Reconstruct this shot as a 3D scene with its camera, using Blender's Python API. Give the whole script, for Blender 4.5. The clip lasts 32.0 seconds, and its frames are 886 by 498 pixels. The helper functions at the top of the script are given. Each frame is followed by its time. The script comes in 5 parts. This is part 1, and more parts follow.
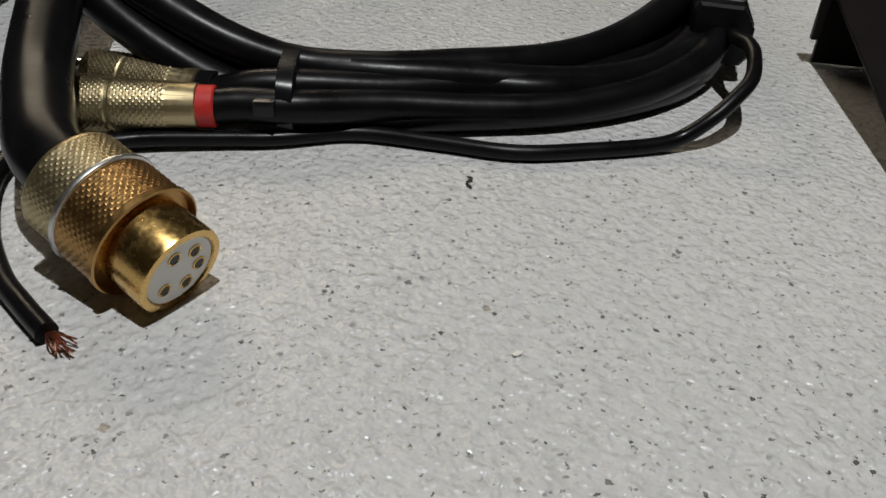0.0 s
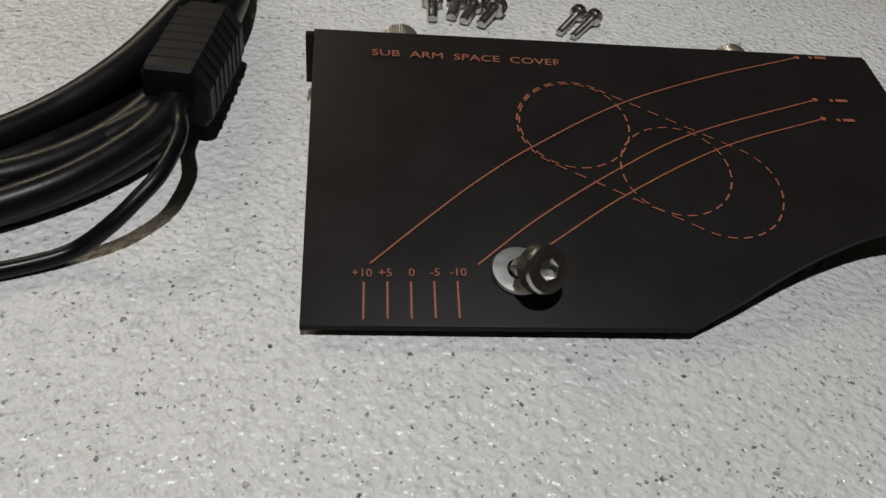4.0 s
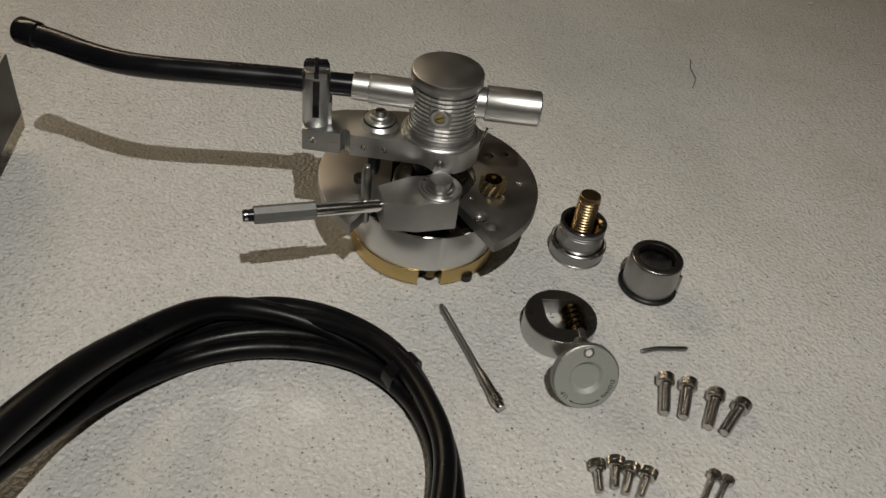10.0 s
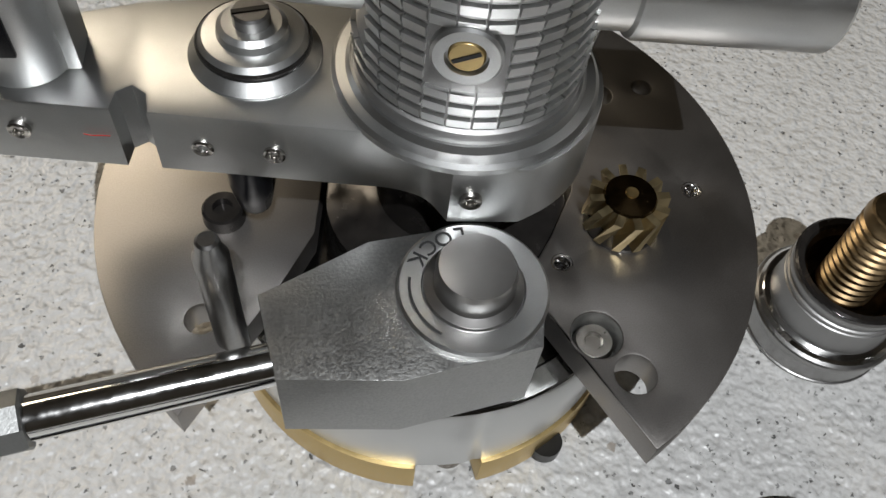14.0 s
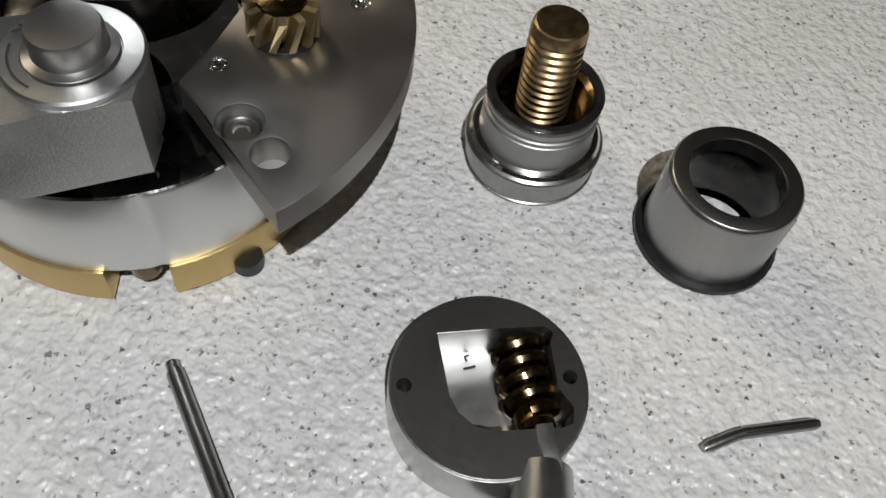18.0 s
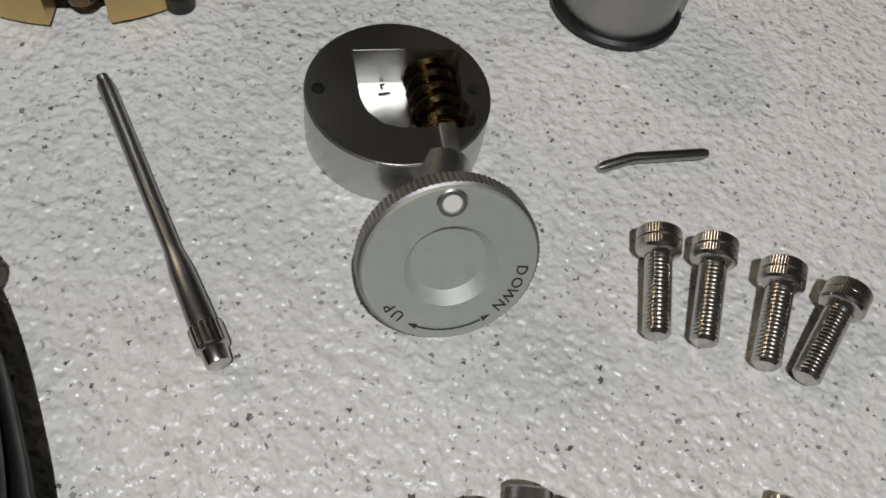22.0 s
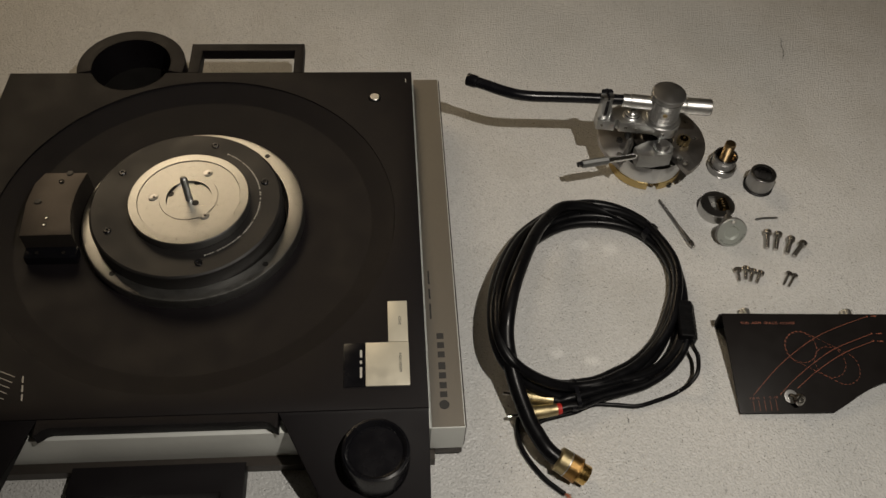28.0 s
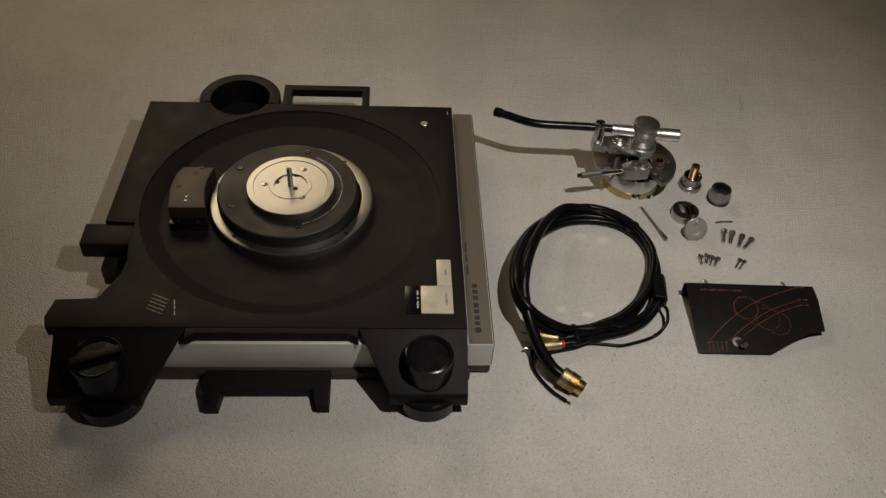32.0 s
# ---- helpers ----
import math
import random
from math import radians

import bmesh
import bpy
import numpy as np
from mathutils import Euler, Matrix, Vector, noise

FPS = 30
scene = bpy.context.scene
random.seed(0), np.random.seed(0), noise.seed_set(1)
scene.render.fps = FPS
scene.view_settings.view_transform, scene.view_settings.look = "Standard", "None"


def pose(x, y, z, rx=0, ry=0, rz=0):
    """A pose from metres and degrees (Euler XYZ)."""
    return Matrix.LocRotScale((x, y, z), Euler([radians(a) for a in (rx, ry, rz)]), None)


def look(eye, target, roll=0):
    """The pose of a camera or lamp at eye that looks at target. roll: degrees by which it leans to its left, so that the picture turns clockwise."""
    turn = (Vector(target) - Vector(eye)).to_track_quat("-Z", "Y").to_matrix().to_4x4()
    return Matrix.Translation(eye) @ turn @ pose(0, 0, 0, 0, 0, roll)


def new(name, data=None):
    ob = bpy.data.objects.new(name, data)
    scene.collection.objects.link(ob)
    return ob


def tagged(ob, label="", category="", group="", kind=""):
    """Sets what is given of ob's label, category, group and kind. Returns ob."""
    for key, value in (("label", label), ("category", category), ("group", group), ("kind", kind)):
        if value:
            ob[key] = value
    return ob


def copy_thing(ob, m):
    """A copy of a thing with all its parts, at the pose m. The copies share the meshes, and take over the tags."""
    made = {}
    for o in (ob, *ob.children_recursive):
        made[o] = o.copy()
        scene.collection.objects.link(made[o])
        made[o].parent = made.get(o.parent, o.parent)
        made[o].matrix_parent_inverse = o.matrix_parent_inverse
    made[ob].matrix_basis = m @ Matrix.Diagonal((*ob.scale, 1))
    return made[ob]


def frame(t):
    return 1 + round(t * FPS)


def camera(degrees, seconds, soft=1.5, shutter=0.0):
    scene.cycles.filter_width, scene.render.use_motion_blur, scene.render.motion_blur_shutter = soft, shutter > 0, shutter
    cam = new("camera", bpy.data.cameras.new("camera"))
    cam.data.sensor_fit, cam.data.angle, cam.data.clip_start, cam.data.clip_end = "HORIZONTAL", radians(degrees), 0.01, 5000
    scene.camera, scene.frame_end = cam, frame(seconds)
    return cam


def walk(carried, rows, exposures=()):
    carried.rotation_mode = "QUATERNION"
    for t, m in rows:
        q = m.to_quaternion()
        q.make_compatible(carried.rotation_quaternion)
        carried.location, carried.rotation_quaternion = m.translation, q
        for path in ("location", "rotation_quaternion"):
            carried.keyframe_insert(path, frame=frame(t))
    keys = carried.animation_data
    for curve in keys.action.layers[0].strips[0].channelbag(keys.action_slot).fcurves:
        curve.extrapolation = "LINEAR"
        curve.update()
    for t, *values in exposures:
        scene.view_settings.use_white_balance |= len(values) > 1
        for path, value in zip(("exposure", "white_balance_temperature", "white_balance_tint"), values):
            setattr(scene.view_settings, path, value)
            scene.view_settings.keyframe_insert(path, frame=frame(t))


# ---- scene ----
cam = camera(55.1, 32.0)
PATH = [
    (0, (0.2142, -0.3954, 0.0973), (0.2040, -0.1486, -0.0729), 3.91),
    (0.5, (0.2144, -0.3821, 0.0916), (0.1889, -0.1392, -0.0825), 6.34),
    (1, (0.2068, -0.3822, 0.0993), (0.1743, -0.1375, -0.0712), 5.94),
    (1.5, (0.2061, -0.3817, 0.0991), (0.1779, -0.1371, -0.0724), 5.85),
    (2, (0.2118, -0.3816, 0.0960), (0.1905, -0.1379, -0.0777), 5.58),
    (2.5, (0.2259, -0.3817, 0.1040), (0.2161, -0.1390, -0.0719), 5.21),
    (3, (0.2587, -0.3743, 0.1114), (0.2679, -0.1352, -0.0696), 5.41),
    (3.5, (0.2936, -0.3593, 0.1276), (0.3167, -0.1353, -0.0705), 5.88),
    (4, (0.3216, -0.3503, 0.1388), (0.3587, -0.1295, -0.0609), 6.86),
    (4.5, (0.3254, -0.3442, 0.1449), (0.3653, -0.1296, -0.0609), 7.82),
    (6.5, (0.3111, -0.3098, 0.2051), (0.3546, -0.1118, -0.0161), 9.97),
    (7, (0.2976, -0.2994, 0.2188), (0.3400, -0.0985, 0.0002), 9.64),
    (7.5, (0.2853, -0.2895, 0.2419), (0.3281, -0.0839, 0.0277), 8.98),
    (8, (0.2663, -0.2819, 0.2496), (0.3097, -0.0741, 0.0376), 9.44),
    (8.5, (0.2564, -0.2771, 0.2616), (0.2993, -0.0662, 0.0527), 9.33),
    (9, (0.2431, -0.2733, 0.2795), (0.2844, -0.0592, 0.0735), 9.14),
    (9.5, (0.2385, -0.2696, 0.2985), (0.2781, -0.0530, 0.0947), 8.49),
    (10, (0.2346, -0.2687, 0.3092), (0.2768, -0.0486, 0.1097), 8.74),
    (10.5, (0.2191, -0.2445, 0.2954), (0.2628, -0.0259, 0.0946), 9.12),
    (11, (0.1968, -0.1915, 0.2931), (0.2421, 0.0257, 0.0911), 8.99),
    (11.5, (0.1896, -0.1451, 0.2943), (0.2335, 0.0621, 0.0819), 7.91),
    (12, (0.2046, -0.1152, 0.2515), (0.2391, 0.0836, 0.0294), 8.65),
    (12.5, (0.2332, -0.0630, 0.2001), (0.2677, 0.1181, -0.0365), 7.83),
    (13, (0.2468, -0.0169, 0.1765), (0.2714, 0.1590, -0.0653), 4.91),
    (13.5, (0.2617, -0.0059, 0.1623), (0.2947, 0.1582, -0.0867), 6.94),
    (15.5, (0.2851, -0.0176, 0.1562), (0.3267, 0.1453, -0.0922), 9.25),
    (16, (0.2966, -0.0216, 0.1593), (0.3414, 0.1419, -0.0883), 9.50),
    (16.5, (0.3097, -0.0242, 0.1572), (0.3565, 0.1377, -0.0910), 9.69),
    (17, (0.3188, -0.0309, 0.1566), (0.3678, 0.1314, -0.0909), 9.69),
    (17.5, (0.3239, -0.0404, 0.1544), (0.3716, 0.1206, -0.0942), 8.87),
    (18, (0.3221, -0.0472, 0.1523), (0.3694, 0.1115, -0.0979), 9.07),
    (18.5, (0.3192, -0.0560, 0.1513), (0.3672, 0.1008, -0.1000), 9.89),
    (19, (0.3193, -0.0641, 0.1483), (0.3689, 0.0913, -0.1034), 11.23),
    (19.5, (0.3189, -0.0654, 0.1456), (0.3676, 0.0891, -0.1069), 10.76),
    (20, (0.3161, -0.0690, 0.1442), (0.3656, 0.0848, -0.1086), 11.39),
    (20.5, (0.3193, -0.0761, 0.1427), (0.3694, 0.0764, -0.1107), 11.43),
    (21, (0.3198, -0.0846, 0.1404), (0.3709, 0.0658, -0.1141), 12.21),
    (21.5, (0.3253, -0.0900, 0.1400), (0.3766, 0.0598, -0.1148), 11.98),
    (22, (0.3293, -0.0970, 0.1375), (0.3828, 0.0516, -0.1176), 12.72),
    (22.5, (0.3330, -0.1060, 0.1359), (0.3883, 0.0412, -0.1196), 13.94),
    (23, (0.3344, -0.1111, 0.1336), (0.3919, 0.0326, -0.1233), 14.92),
    (23.5, (0.3312, -0.1248, 0.1314), (0.3830, 0.0176, -0.1276), 14.02),
    (24, (0.3332, -0.1306, 0.1335), (0.3843, 0.0129, -0.1250), 13.27),
    (24.5, (0.3324, -0.1355, 0.1374), (0.3824, 0.0080, -0.1213), 12.44),
    (25, (0.3243, -0.1659, 0.1625), (0.3769, -0.0200, -0.0943), 14.90),
    (25.5, (0.2909, -0.1947, 0.2342), (0.3519, -0.0611, -0.0274), 17.85),
    (26, (0.2312, -0.2207, 0.3565), (0.2880, -0.0912, 0.0919), 16.79),
    (26.5, (0.1667, -0.2877, 0.4652), (0.2092, -0.1441, 0.2052), 10.44),
    (28.5, (-0.0345, -0.6319, 0.7359), (-0.0159, -0.4452, 0.5018), 4.30),
    (29, (-0.0478, -0.6971, 0.7781), (-0.0315, -0.5077, 0.5460), 4.20),
    (29.5, (-0.0539, -0.7454, 0.7922), (-0.0352, -0.5524, 0.5633), 4.26),
    (30, (-0.0625, -0.7662, 0.8034), (-0.0429, -0.5676, 0.5794), 4.64),
    (30.5, (-0.0619, -0.7922, 0.8024), (-0.0421, -0.5871, 0.5844), 4.61),
    (31, (-0.0593, -0.8069, 0.8022), (-0.0428, -0.6011, 0.5846), 3.86),
    (31.5, (-0.0580, -0.8166, 0.7981), (-0.0388, -0.6087, 0.5827), 4.37),
    (32, (-0.0550, -0.8236, 0.7965), (-0.0359, -0.6158, 0.5810), 4.36),
]
LOOKS = [(t, look(eye, target, roll)) for t, eye, target, roll in PATH]
EXPOSURES = [(0, -0.60, 6650, 10), (1, -0.60, 6700, 10), (2, -0.50, 6650, 10), (3, -0.60, 6650, 10), (4, -0.50, 6650, 10), (7, -0.52, 7150, 10), (8, -0.70, 7100, 10), (9, -0.86, 7200, 10),
             (10, -0.75, 7350, 10), (11, -0.70, 7500, 12), (12, -0.55, 7050, 10), (13, -0.34, 6450, 10), (16, -0.20, 6550, 10), (18, -0.12, 6550, 10), (20, -0.15, 6600, 10), (21, -0.25, 6640, 10),
             (22, -0.40, 6700, 10), (23, -0.38, 6800, 10), (24, -0.56, 6950, 10), (25, -0.58, 6900, 10), (26, -0.74, 7050, 10), (28.5, -0.96, 7800, 12), (32, -1.05, 7850, 12)]
walk(cam, LOOKS, EXPOSURES)

# ---------- light and air ----------
# Fixed stand-in for a torch carried beside the camera, added higher up.
torch_light = bpy.data.lights.new("fixed_torch", "SPOT")
torch_light.energy, torch_light.shadow_soft_size, torch_light.color = 44.0, 0.004, (0.95, 0.975, 1.0)
torch_light.spot_size, torch_light.spot_blend = radians(84), 1.0
lamp_ob = new("fixed_torch", torch_light)
lamp_ob.matrix_world = look((0.30, -0.45, 0.98), (0.22, -0.07, 0.0))
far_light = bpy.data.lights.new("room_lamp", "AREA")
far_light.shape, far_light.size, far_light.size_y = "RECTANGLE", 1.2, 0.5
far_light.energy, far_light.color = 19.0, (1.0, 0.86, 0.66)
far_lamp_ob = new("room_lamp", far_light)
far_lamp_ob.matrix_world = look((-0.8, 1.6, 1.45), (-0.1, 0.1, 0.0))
air = bpy.data.worlds.new("air")
scene.world, air.use_nodes = air, True
air.node_tree.nodes["Background"].inputs[0].default_value = (1.0, 0.86, 0.68, 1)
air.node_tree.nodes["Background"].inputs[1].default_value = 0.02


# ---------- materials ----------
def mat(name, color, rough=0.5, metal=0.0, vary=0.15, vary_scale=60.0, bump=0.0, bump_scale=800.0, rough_vary=0.1,
        stretch=(1, 1, 1), coat=0.0, spec=0.5):
    m = bpy.data.materials.new(name)
    m.use_nodes = True
    nt = m.node_tree
    b = nt.nodes["Principled BSDF"]
    b.inputs["Metallic"].default_value = metal
    b.inputs["Specular IOR Level"].default_value = spec
    b.inputs["Coat Weight"].default_value = coat
    tc = nt.nodes.new("ShaderNodeTexCoord")
    mp = nt.nodes.new("ShaderNodeMapping")
    mp.inputs["Scale"].default_value = stretch
    nt.links.new(tc.outputs["Object"], mp.inputs[0])
    n1 = nt.nodes.new("ShaderNodeTexNoise")
    n1.inputs["Scale"].default_value, n1.inputs["Detail"].default_value = vary_scale, 5
    nt.links.new(mp.outputs[0], n1.inputs["Vector"])
    n2 = nt.nodes.new("ShaderNodeTexNoise")
    n2.inputs["Scale"].default_value, n2.inputs["Detail"].default_value = bump_scale, 3
    nt.links.new(mp.outputs[0], n2.inputs["Vector"])
    fac = n1.outputs["Fac"]
    if metal > 0.5:
        blend = nt.nodes.new("ShaderNodeMix")
        blend.inputs[0].default_value = 0.62
        nt.links.new(n1.outputs["Fac"], blend.inputs[2])
        nt.links.new(n2.outputs["Fac"], blend.inputs[3])
        fac = blend.outputs[0]
    ramp = nt.nodes.new("ShaderNodeMix")
    ramp.data_type = "RGBA"
    ramp.inputs[6].default_value = (*[c * (1 - vary) for c in color], 1)
    ramp.inputs[7].default_value = (*[min(1, c * (1 + vary)) for c in color], 1)
    nt.links.new(fac, ramp.inputs[0])
    nt.links.new(ramp.outputs[2], b.inputs["Base Color"])
    rr = nt.nodes.new("ShaderNodeMapRange")
    rr.inputs["From Min"].default_value, rr.inputs["From Max"].default_value = 0.3, 0.7
    rr.inputs["To Min"].default_value, rr.inputs["To Max"].default_value = max(0.03, rough - rough_vary), min(1, rough + rough_vary)
    nt.links.new(fac, rr.inputs["Value"])
    nt.links.new(rr.outputs[0], b.inputs["Roughness"])
    if bump:
        bp = nt.nodes.new("ShaderNodeBump")
        bp.inputs["Strength"].default_value, bp.inputs["Distance"].default_value = bump, 0.0004
        nt.links.new(n2.outputs["Fac"], bp.inputs["Height"])
        nt.links.new(bp.outputs[0], b.inputs["Normal"])
    return m


def floor_material():
    m = bpy.data.materials.new("speckled_floor")
    m.use_nodes = True
    nt = m.node_tree
    N, L = nt.nodes.new, nt.links.new
    b = nt.nodes["Principled BSDF"]
    tc = N("ShaderNodeTexCoord")

    def noise_tex(scale, detail, vec, rough=0.5, distort=0.0):
        n = N("ShaderNodeTexNoise")
        n.inputs["Scale"].default_value, n.inputs["Detail"].default_value = scale, detail
        n.inputs["Roughness"].default_value, n.inputs["Distortion"].default_value = rough, distort
        L(vec, n.inputs["Vector"])
        return n.outputs["Fac"]

    def math_node(op, a, c, clamp=False):
        n = N("ShaderNodeMath")
        n.operation, n.use_clamp = op, clamp
        for i, v in enumerate((a, c)):
            if isinstance(v, (int, float)):
                n.inputs[i].default_value = v
            else:
                L(v, n.inputs[i])
        return n.outputs[0]

    def remap(v, a, c, lo=0.0, hi=1.0):
        n = N("ShaderNodeMapRange")
        n.inputs["From Min"].default_value, n.inputs["From Max"].default_value = a, c
        n.inputs["To Min"].default_value, n.inputs["To Max"].default_value = lo, hi
        L(v, n.inputs["Value"])
        return n.outputs[0]

    def mix(f, a, c):
        n = N("ShaderNodeMix")
        n.data_type = "RGBA"
        L(f, n.inputs[0])
        for i, v in ((6, a), (7, c)):
            if isinstance(v, tuple):
                n.inputs[i].default_value = (*v, 1)
            else:
                L(v, n.inputs[i])
        return n.outputs[2]

    turn = N("ShaderNodeMapping")
    turn.inputs["Rotation"].default_value = (0.43, 0.37, 0.61)
    L(tc.outputs["Object"], turn.inputs[0])
    flat, obj = tc.outputs["Object"], turn.outputs[0]
    wob = N("ShaderNodeTexNoise")
    wob.inputs["Scale"].default_value = 1300
    L(obj, wob.inputs["Vector"])
    warp = N("ShaderNodeVectorMath")
    warp.operation = "MULTIPLY_ADD"
    L(wob.outputs["Color"], warp.inputs[0])
    warp.inputs[1].default_value = (0.0016, 0.0016, 0.0)
    L(flat, warp.inputs[2])

    def specks(scale, size, share):
        v = N("ShaderNodeTexVoronoi")
        v.inputs["Scale"].default_value = scale
        L(warp.outputs[0], v.inputs["Vector"])
        sep = N("ShaderNodeSeparateColor")
        L(v.outputs["Color"], sep.inputs[0])
        ratio = math_node("DIVIDE", v.outputs["Distance"], remap(sep.outputs[1], 0, 1, size * 0.5, size * 1.25))
        rare = math_node("GREATER_THAN", sep.outputs[0], 1 - share)
        return math_node("MULTIPLY", math_node("MULTIPLY", remap(ratio, 1.0, 0.8), rare), remap(sep.outputs[2], 0, 1, 0.6, 1))

    patch = noise_tex(240, 2, obj, 0.5)
    fine = math_node("MULTIPLY", specks(440, 0.185, 0.52), remap(patch, 0.32, 0.48))
    thin = math_node("MULTIPLY", specks(800, 0.24, 0.42), remap(noise_tex(300, 2, obj), 0.42, 0.58))
    coarse = specks(260, 0.15, 0.12)
    brown = specks(160, 0.17, 0.06)
    stain = noise_tex(7, 4, obj, 0.6)
    cloud = noise_tex(2.2, 3, obj)
    grain = noise_tex(520, 3, obj, 0.6)
    mottle = noise_tex(200, 3, obj, 0.55)
    base = mix(remap(grain, 0.34, 0.66), (0.60, 0.595, 0.58), (0.705, 0.70, 0.685))
    base = mix(remap(mottle, 0.50, 0.68, 0, 0.35), base, (0.50, 0.495, 0.48))
    base = mix(remap(stain, 0.48, 0.70, 0, 0.48), base, (0.50, 0.48, 0.44))
    base = mix(remap(cloud, 0.45, 0.64, 0, 0.62), base, (0.46, 0.48, 0.485))
    col = mix(math_node("MULTIPLY", thin, 0.85, True), base, (0.15, 0.148, 0.14))
    col = mix(math_node("MULTIPLY", fine, 0.92, True), col, (0.09, 0.088, 0.085))
    col = mix(math_node("MULTIPLY", coarse, 0.8), col, (0.15, 0.15, 0.145))
    col = mix(math_node("MULTIPLY", brown, 0.75), col, (0.30, 0.25, 0.20))
    # pale scuffs on the floor within the coil of cable
    sep = N("ShaderNodeSeparateXYZ")
    L(flat, sep.inputs[0])
    ragged = noise_tex(120, 4, obj, 0.6)
    scuff = None
    for sx, sy, rx, ry in ((0.199, -0.030, 0.012, 0.008), (0.2285, -0.037, 0.012, 0.008), (0.158, -0.156, 0.008, 0.006), (0.190, -0.165, 0.010, 0.006)):
        dx = math_node("DIVIDE", math_node("SUBTRACT", sep.outputs[0], sx), rx)
        dy = math_node("DIVIDE", math_node("SUBTRACT", sep.outputs[1], sy), ry)
        d = math_node("ADD", math_node("MULTIPLY", dx, dx), math_node("MULTIPLY", dy, dy))
        one = remap(math_node("ADD", d, math_node("MULTIPLY", ragged, 3.0)), 2.6, 1.2)
        scuff = one if scuff is None else math_node("MAXIMUM", scuff, one)
    col = mix(math_node("MULTIPLY", scuff, 0.7), col, (0.86, 0.86, 0.84))
    L(col, b.inputs["Base Color"])
    L(remap(grain, 0.3, 0.7, 0.24, 0.42), b.inputs["Roughness"])
    b.inputs["Specular IOR Level"].default_value = 0.42
    ripple = noise_tex(480, 1.0, obj, 0.4)
    pits = math_node("ADD", math_node("ADD", fine, thin), coarse)
    height = math_node("SUBTRACT", math_node("ADD", ripple, math_node("MULTIPLY", grain, 0.12)), math_node("MULTIPLY", pits, 0.35))
    bp = N("ShaderNodeBump")
    bp.inputs["Strength"].default_value, bp.inputs["Distance"].default_value = 1.0, 0.00135
    L(height, bp.inputs["Height"])
    L(bp.outputs[0], b.inputs["Normal"])
    return m


M_floor = floor_material()
M_wall = mat("grey_plaster", (0.20, 0.195, 0.19), 0.8, vary=0.1, vary_scale=6, bump=0.3, bump_scale=90)
M_ceiling = mat("dim_ceiling", (0.14, 0.137, 0.133), 0.9, vary=0.1, vary_scale=6)
M_black = mat("black_textured_paint", (0.0066, 0.0050, 0.0061), 0.54, vary=0.25, vary_scale=40, bump=0.4, bump_scale=2600, rough_vary=0.06, spec=0.24)
M_gloss = mat("black_moulded_plastic", (0.007, 0.007, 0.009), 0.24, vary=0.3, vary_scale=50, bump=0.03, bump_scale=900, spec=0.35)
M_hub = mat("black_motor_enamel", (0.016, 0.0145, 0.014), 0.5, vary=0.3, vary_scale=30, bump=0.25, bump_scale=1800)
M_cable = mat("black_cable_sheath", (0.0042, 0.0042, 0.0050), 0.33, vary=0.3, vary_scale=90, bump=0.10, bump_scale=500, rough_vary=0.08, spec=0.2)
M_tape = mat("black_moulded_rubber", (0.0045, 0.0045, 0.0052), 0.46, vary=0.3, vary_scale=200, bump=0.15, bump_scale=900, spec=0.16)
M_alu = mat("brushed_aluminium", (0.66, 0.66, 0.65), 0.36, 1.0, vary=0.10, vary_scale=260, bump=0.04, bump_scale=4200, rough_vary=0.08)
M_strip = mat("bronze_grey_panel", (0.27, 0.25, 0.22), 0.50, 0.85, vary=0.05, vary_scale=260, bump=0.08, bump_scale=1800, stretch=(1, 0.6, 1))
M_satin = mat("satin_cast_metal", (0.54, 0.545, 0.54), 0.36, 1.0, vary=0.16, vary_scale=320, bump=0.09, bump_scale=5200, rough_vary=0.06)
M_steel = mat("machined_steel", (0.34, 0.335, 0.328), 0.33, 1.0, vary=0.2, vary_scale=70, bump=0.05, bump_scale=1500, rough_vary=0.05)
M_darksteel = mat("grey_anodised_metal", (0.36, 0.355, 0.35), 0.44, 1.0, vary=0.2, vary_scale=120, bump=0.08, bump_scale=3600, rough_vary=0.1)
M_drumtop = mat("dark_polished_steel", (0.34, 0.34, 0.335), 0.10, 1.0, vary=0.3, vary_scale=120, rough_vary=0.08)
M_housing = mat("turned_steel", (0.50, 0.495, 0.48), 0.33, 1.0, vary=0.16, vary_scale=60, bump=0.02, bump_scale=500, rough_vary=0.08)
M_facetop = mat("dark_faced_steel", (0.45, 0.44, 0.43), 0.31, 1.0, vary=0.07, vary_scale=50, rough_vary=0.02)
M_cast = mat("stained_cast_metal", (0.42, 0.42, 0.41), 0.40, 1.0, vary=0.45, vary_scale=110, bump=0.18, bump_scale=2400, rough_vary=0.1)
M_grip = mat("granular_cast_aluminium", (0.34, 0.345, 0.34), 0.50, 1.0, vary=0.3, vary_scale=420, bump=0.13, bump_scale=2600, rough_vary=0.12)
M_screw = mat("nickel_plated_steel", (0.52, 0.50, 0.47), 0.25, 1.0, vary=0.07, vary_scale=300, rough_vary=0.03)
M_chrome = mat("polished_chrome", (0.78, 0.78, 0.77), 0.12, 1.0, vary=0.08, vary_scale=200, rough_vary=0.05)
M_brass = mat("polished_brass", (0.72, 0.47, 0.17), 0.26, 1.0, vary=0.15, vary_scale=200, rough_vary=0.08)
M_stud = mat("dull_stud_brass", (0.33, 0.235, 0.13), 0.36, 1.0, vary=0.2, vary_scale=160, bump=0.03, bump_scale=900, rough_vary=0.08)
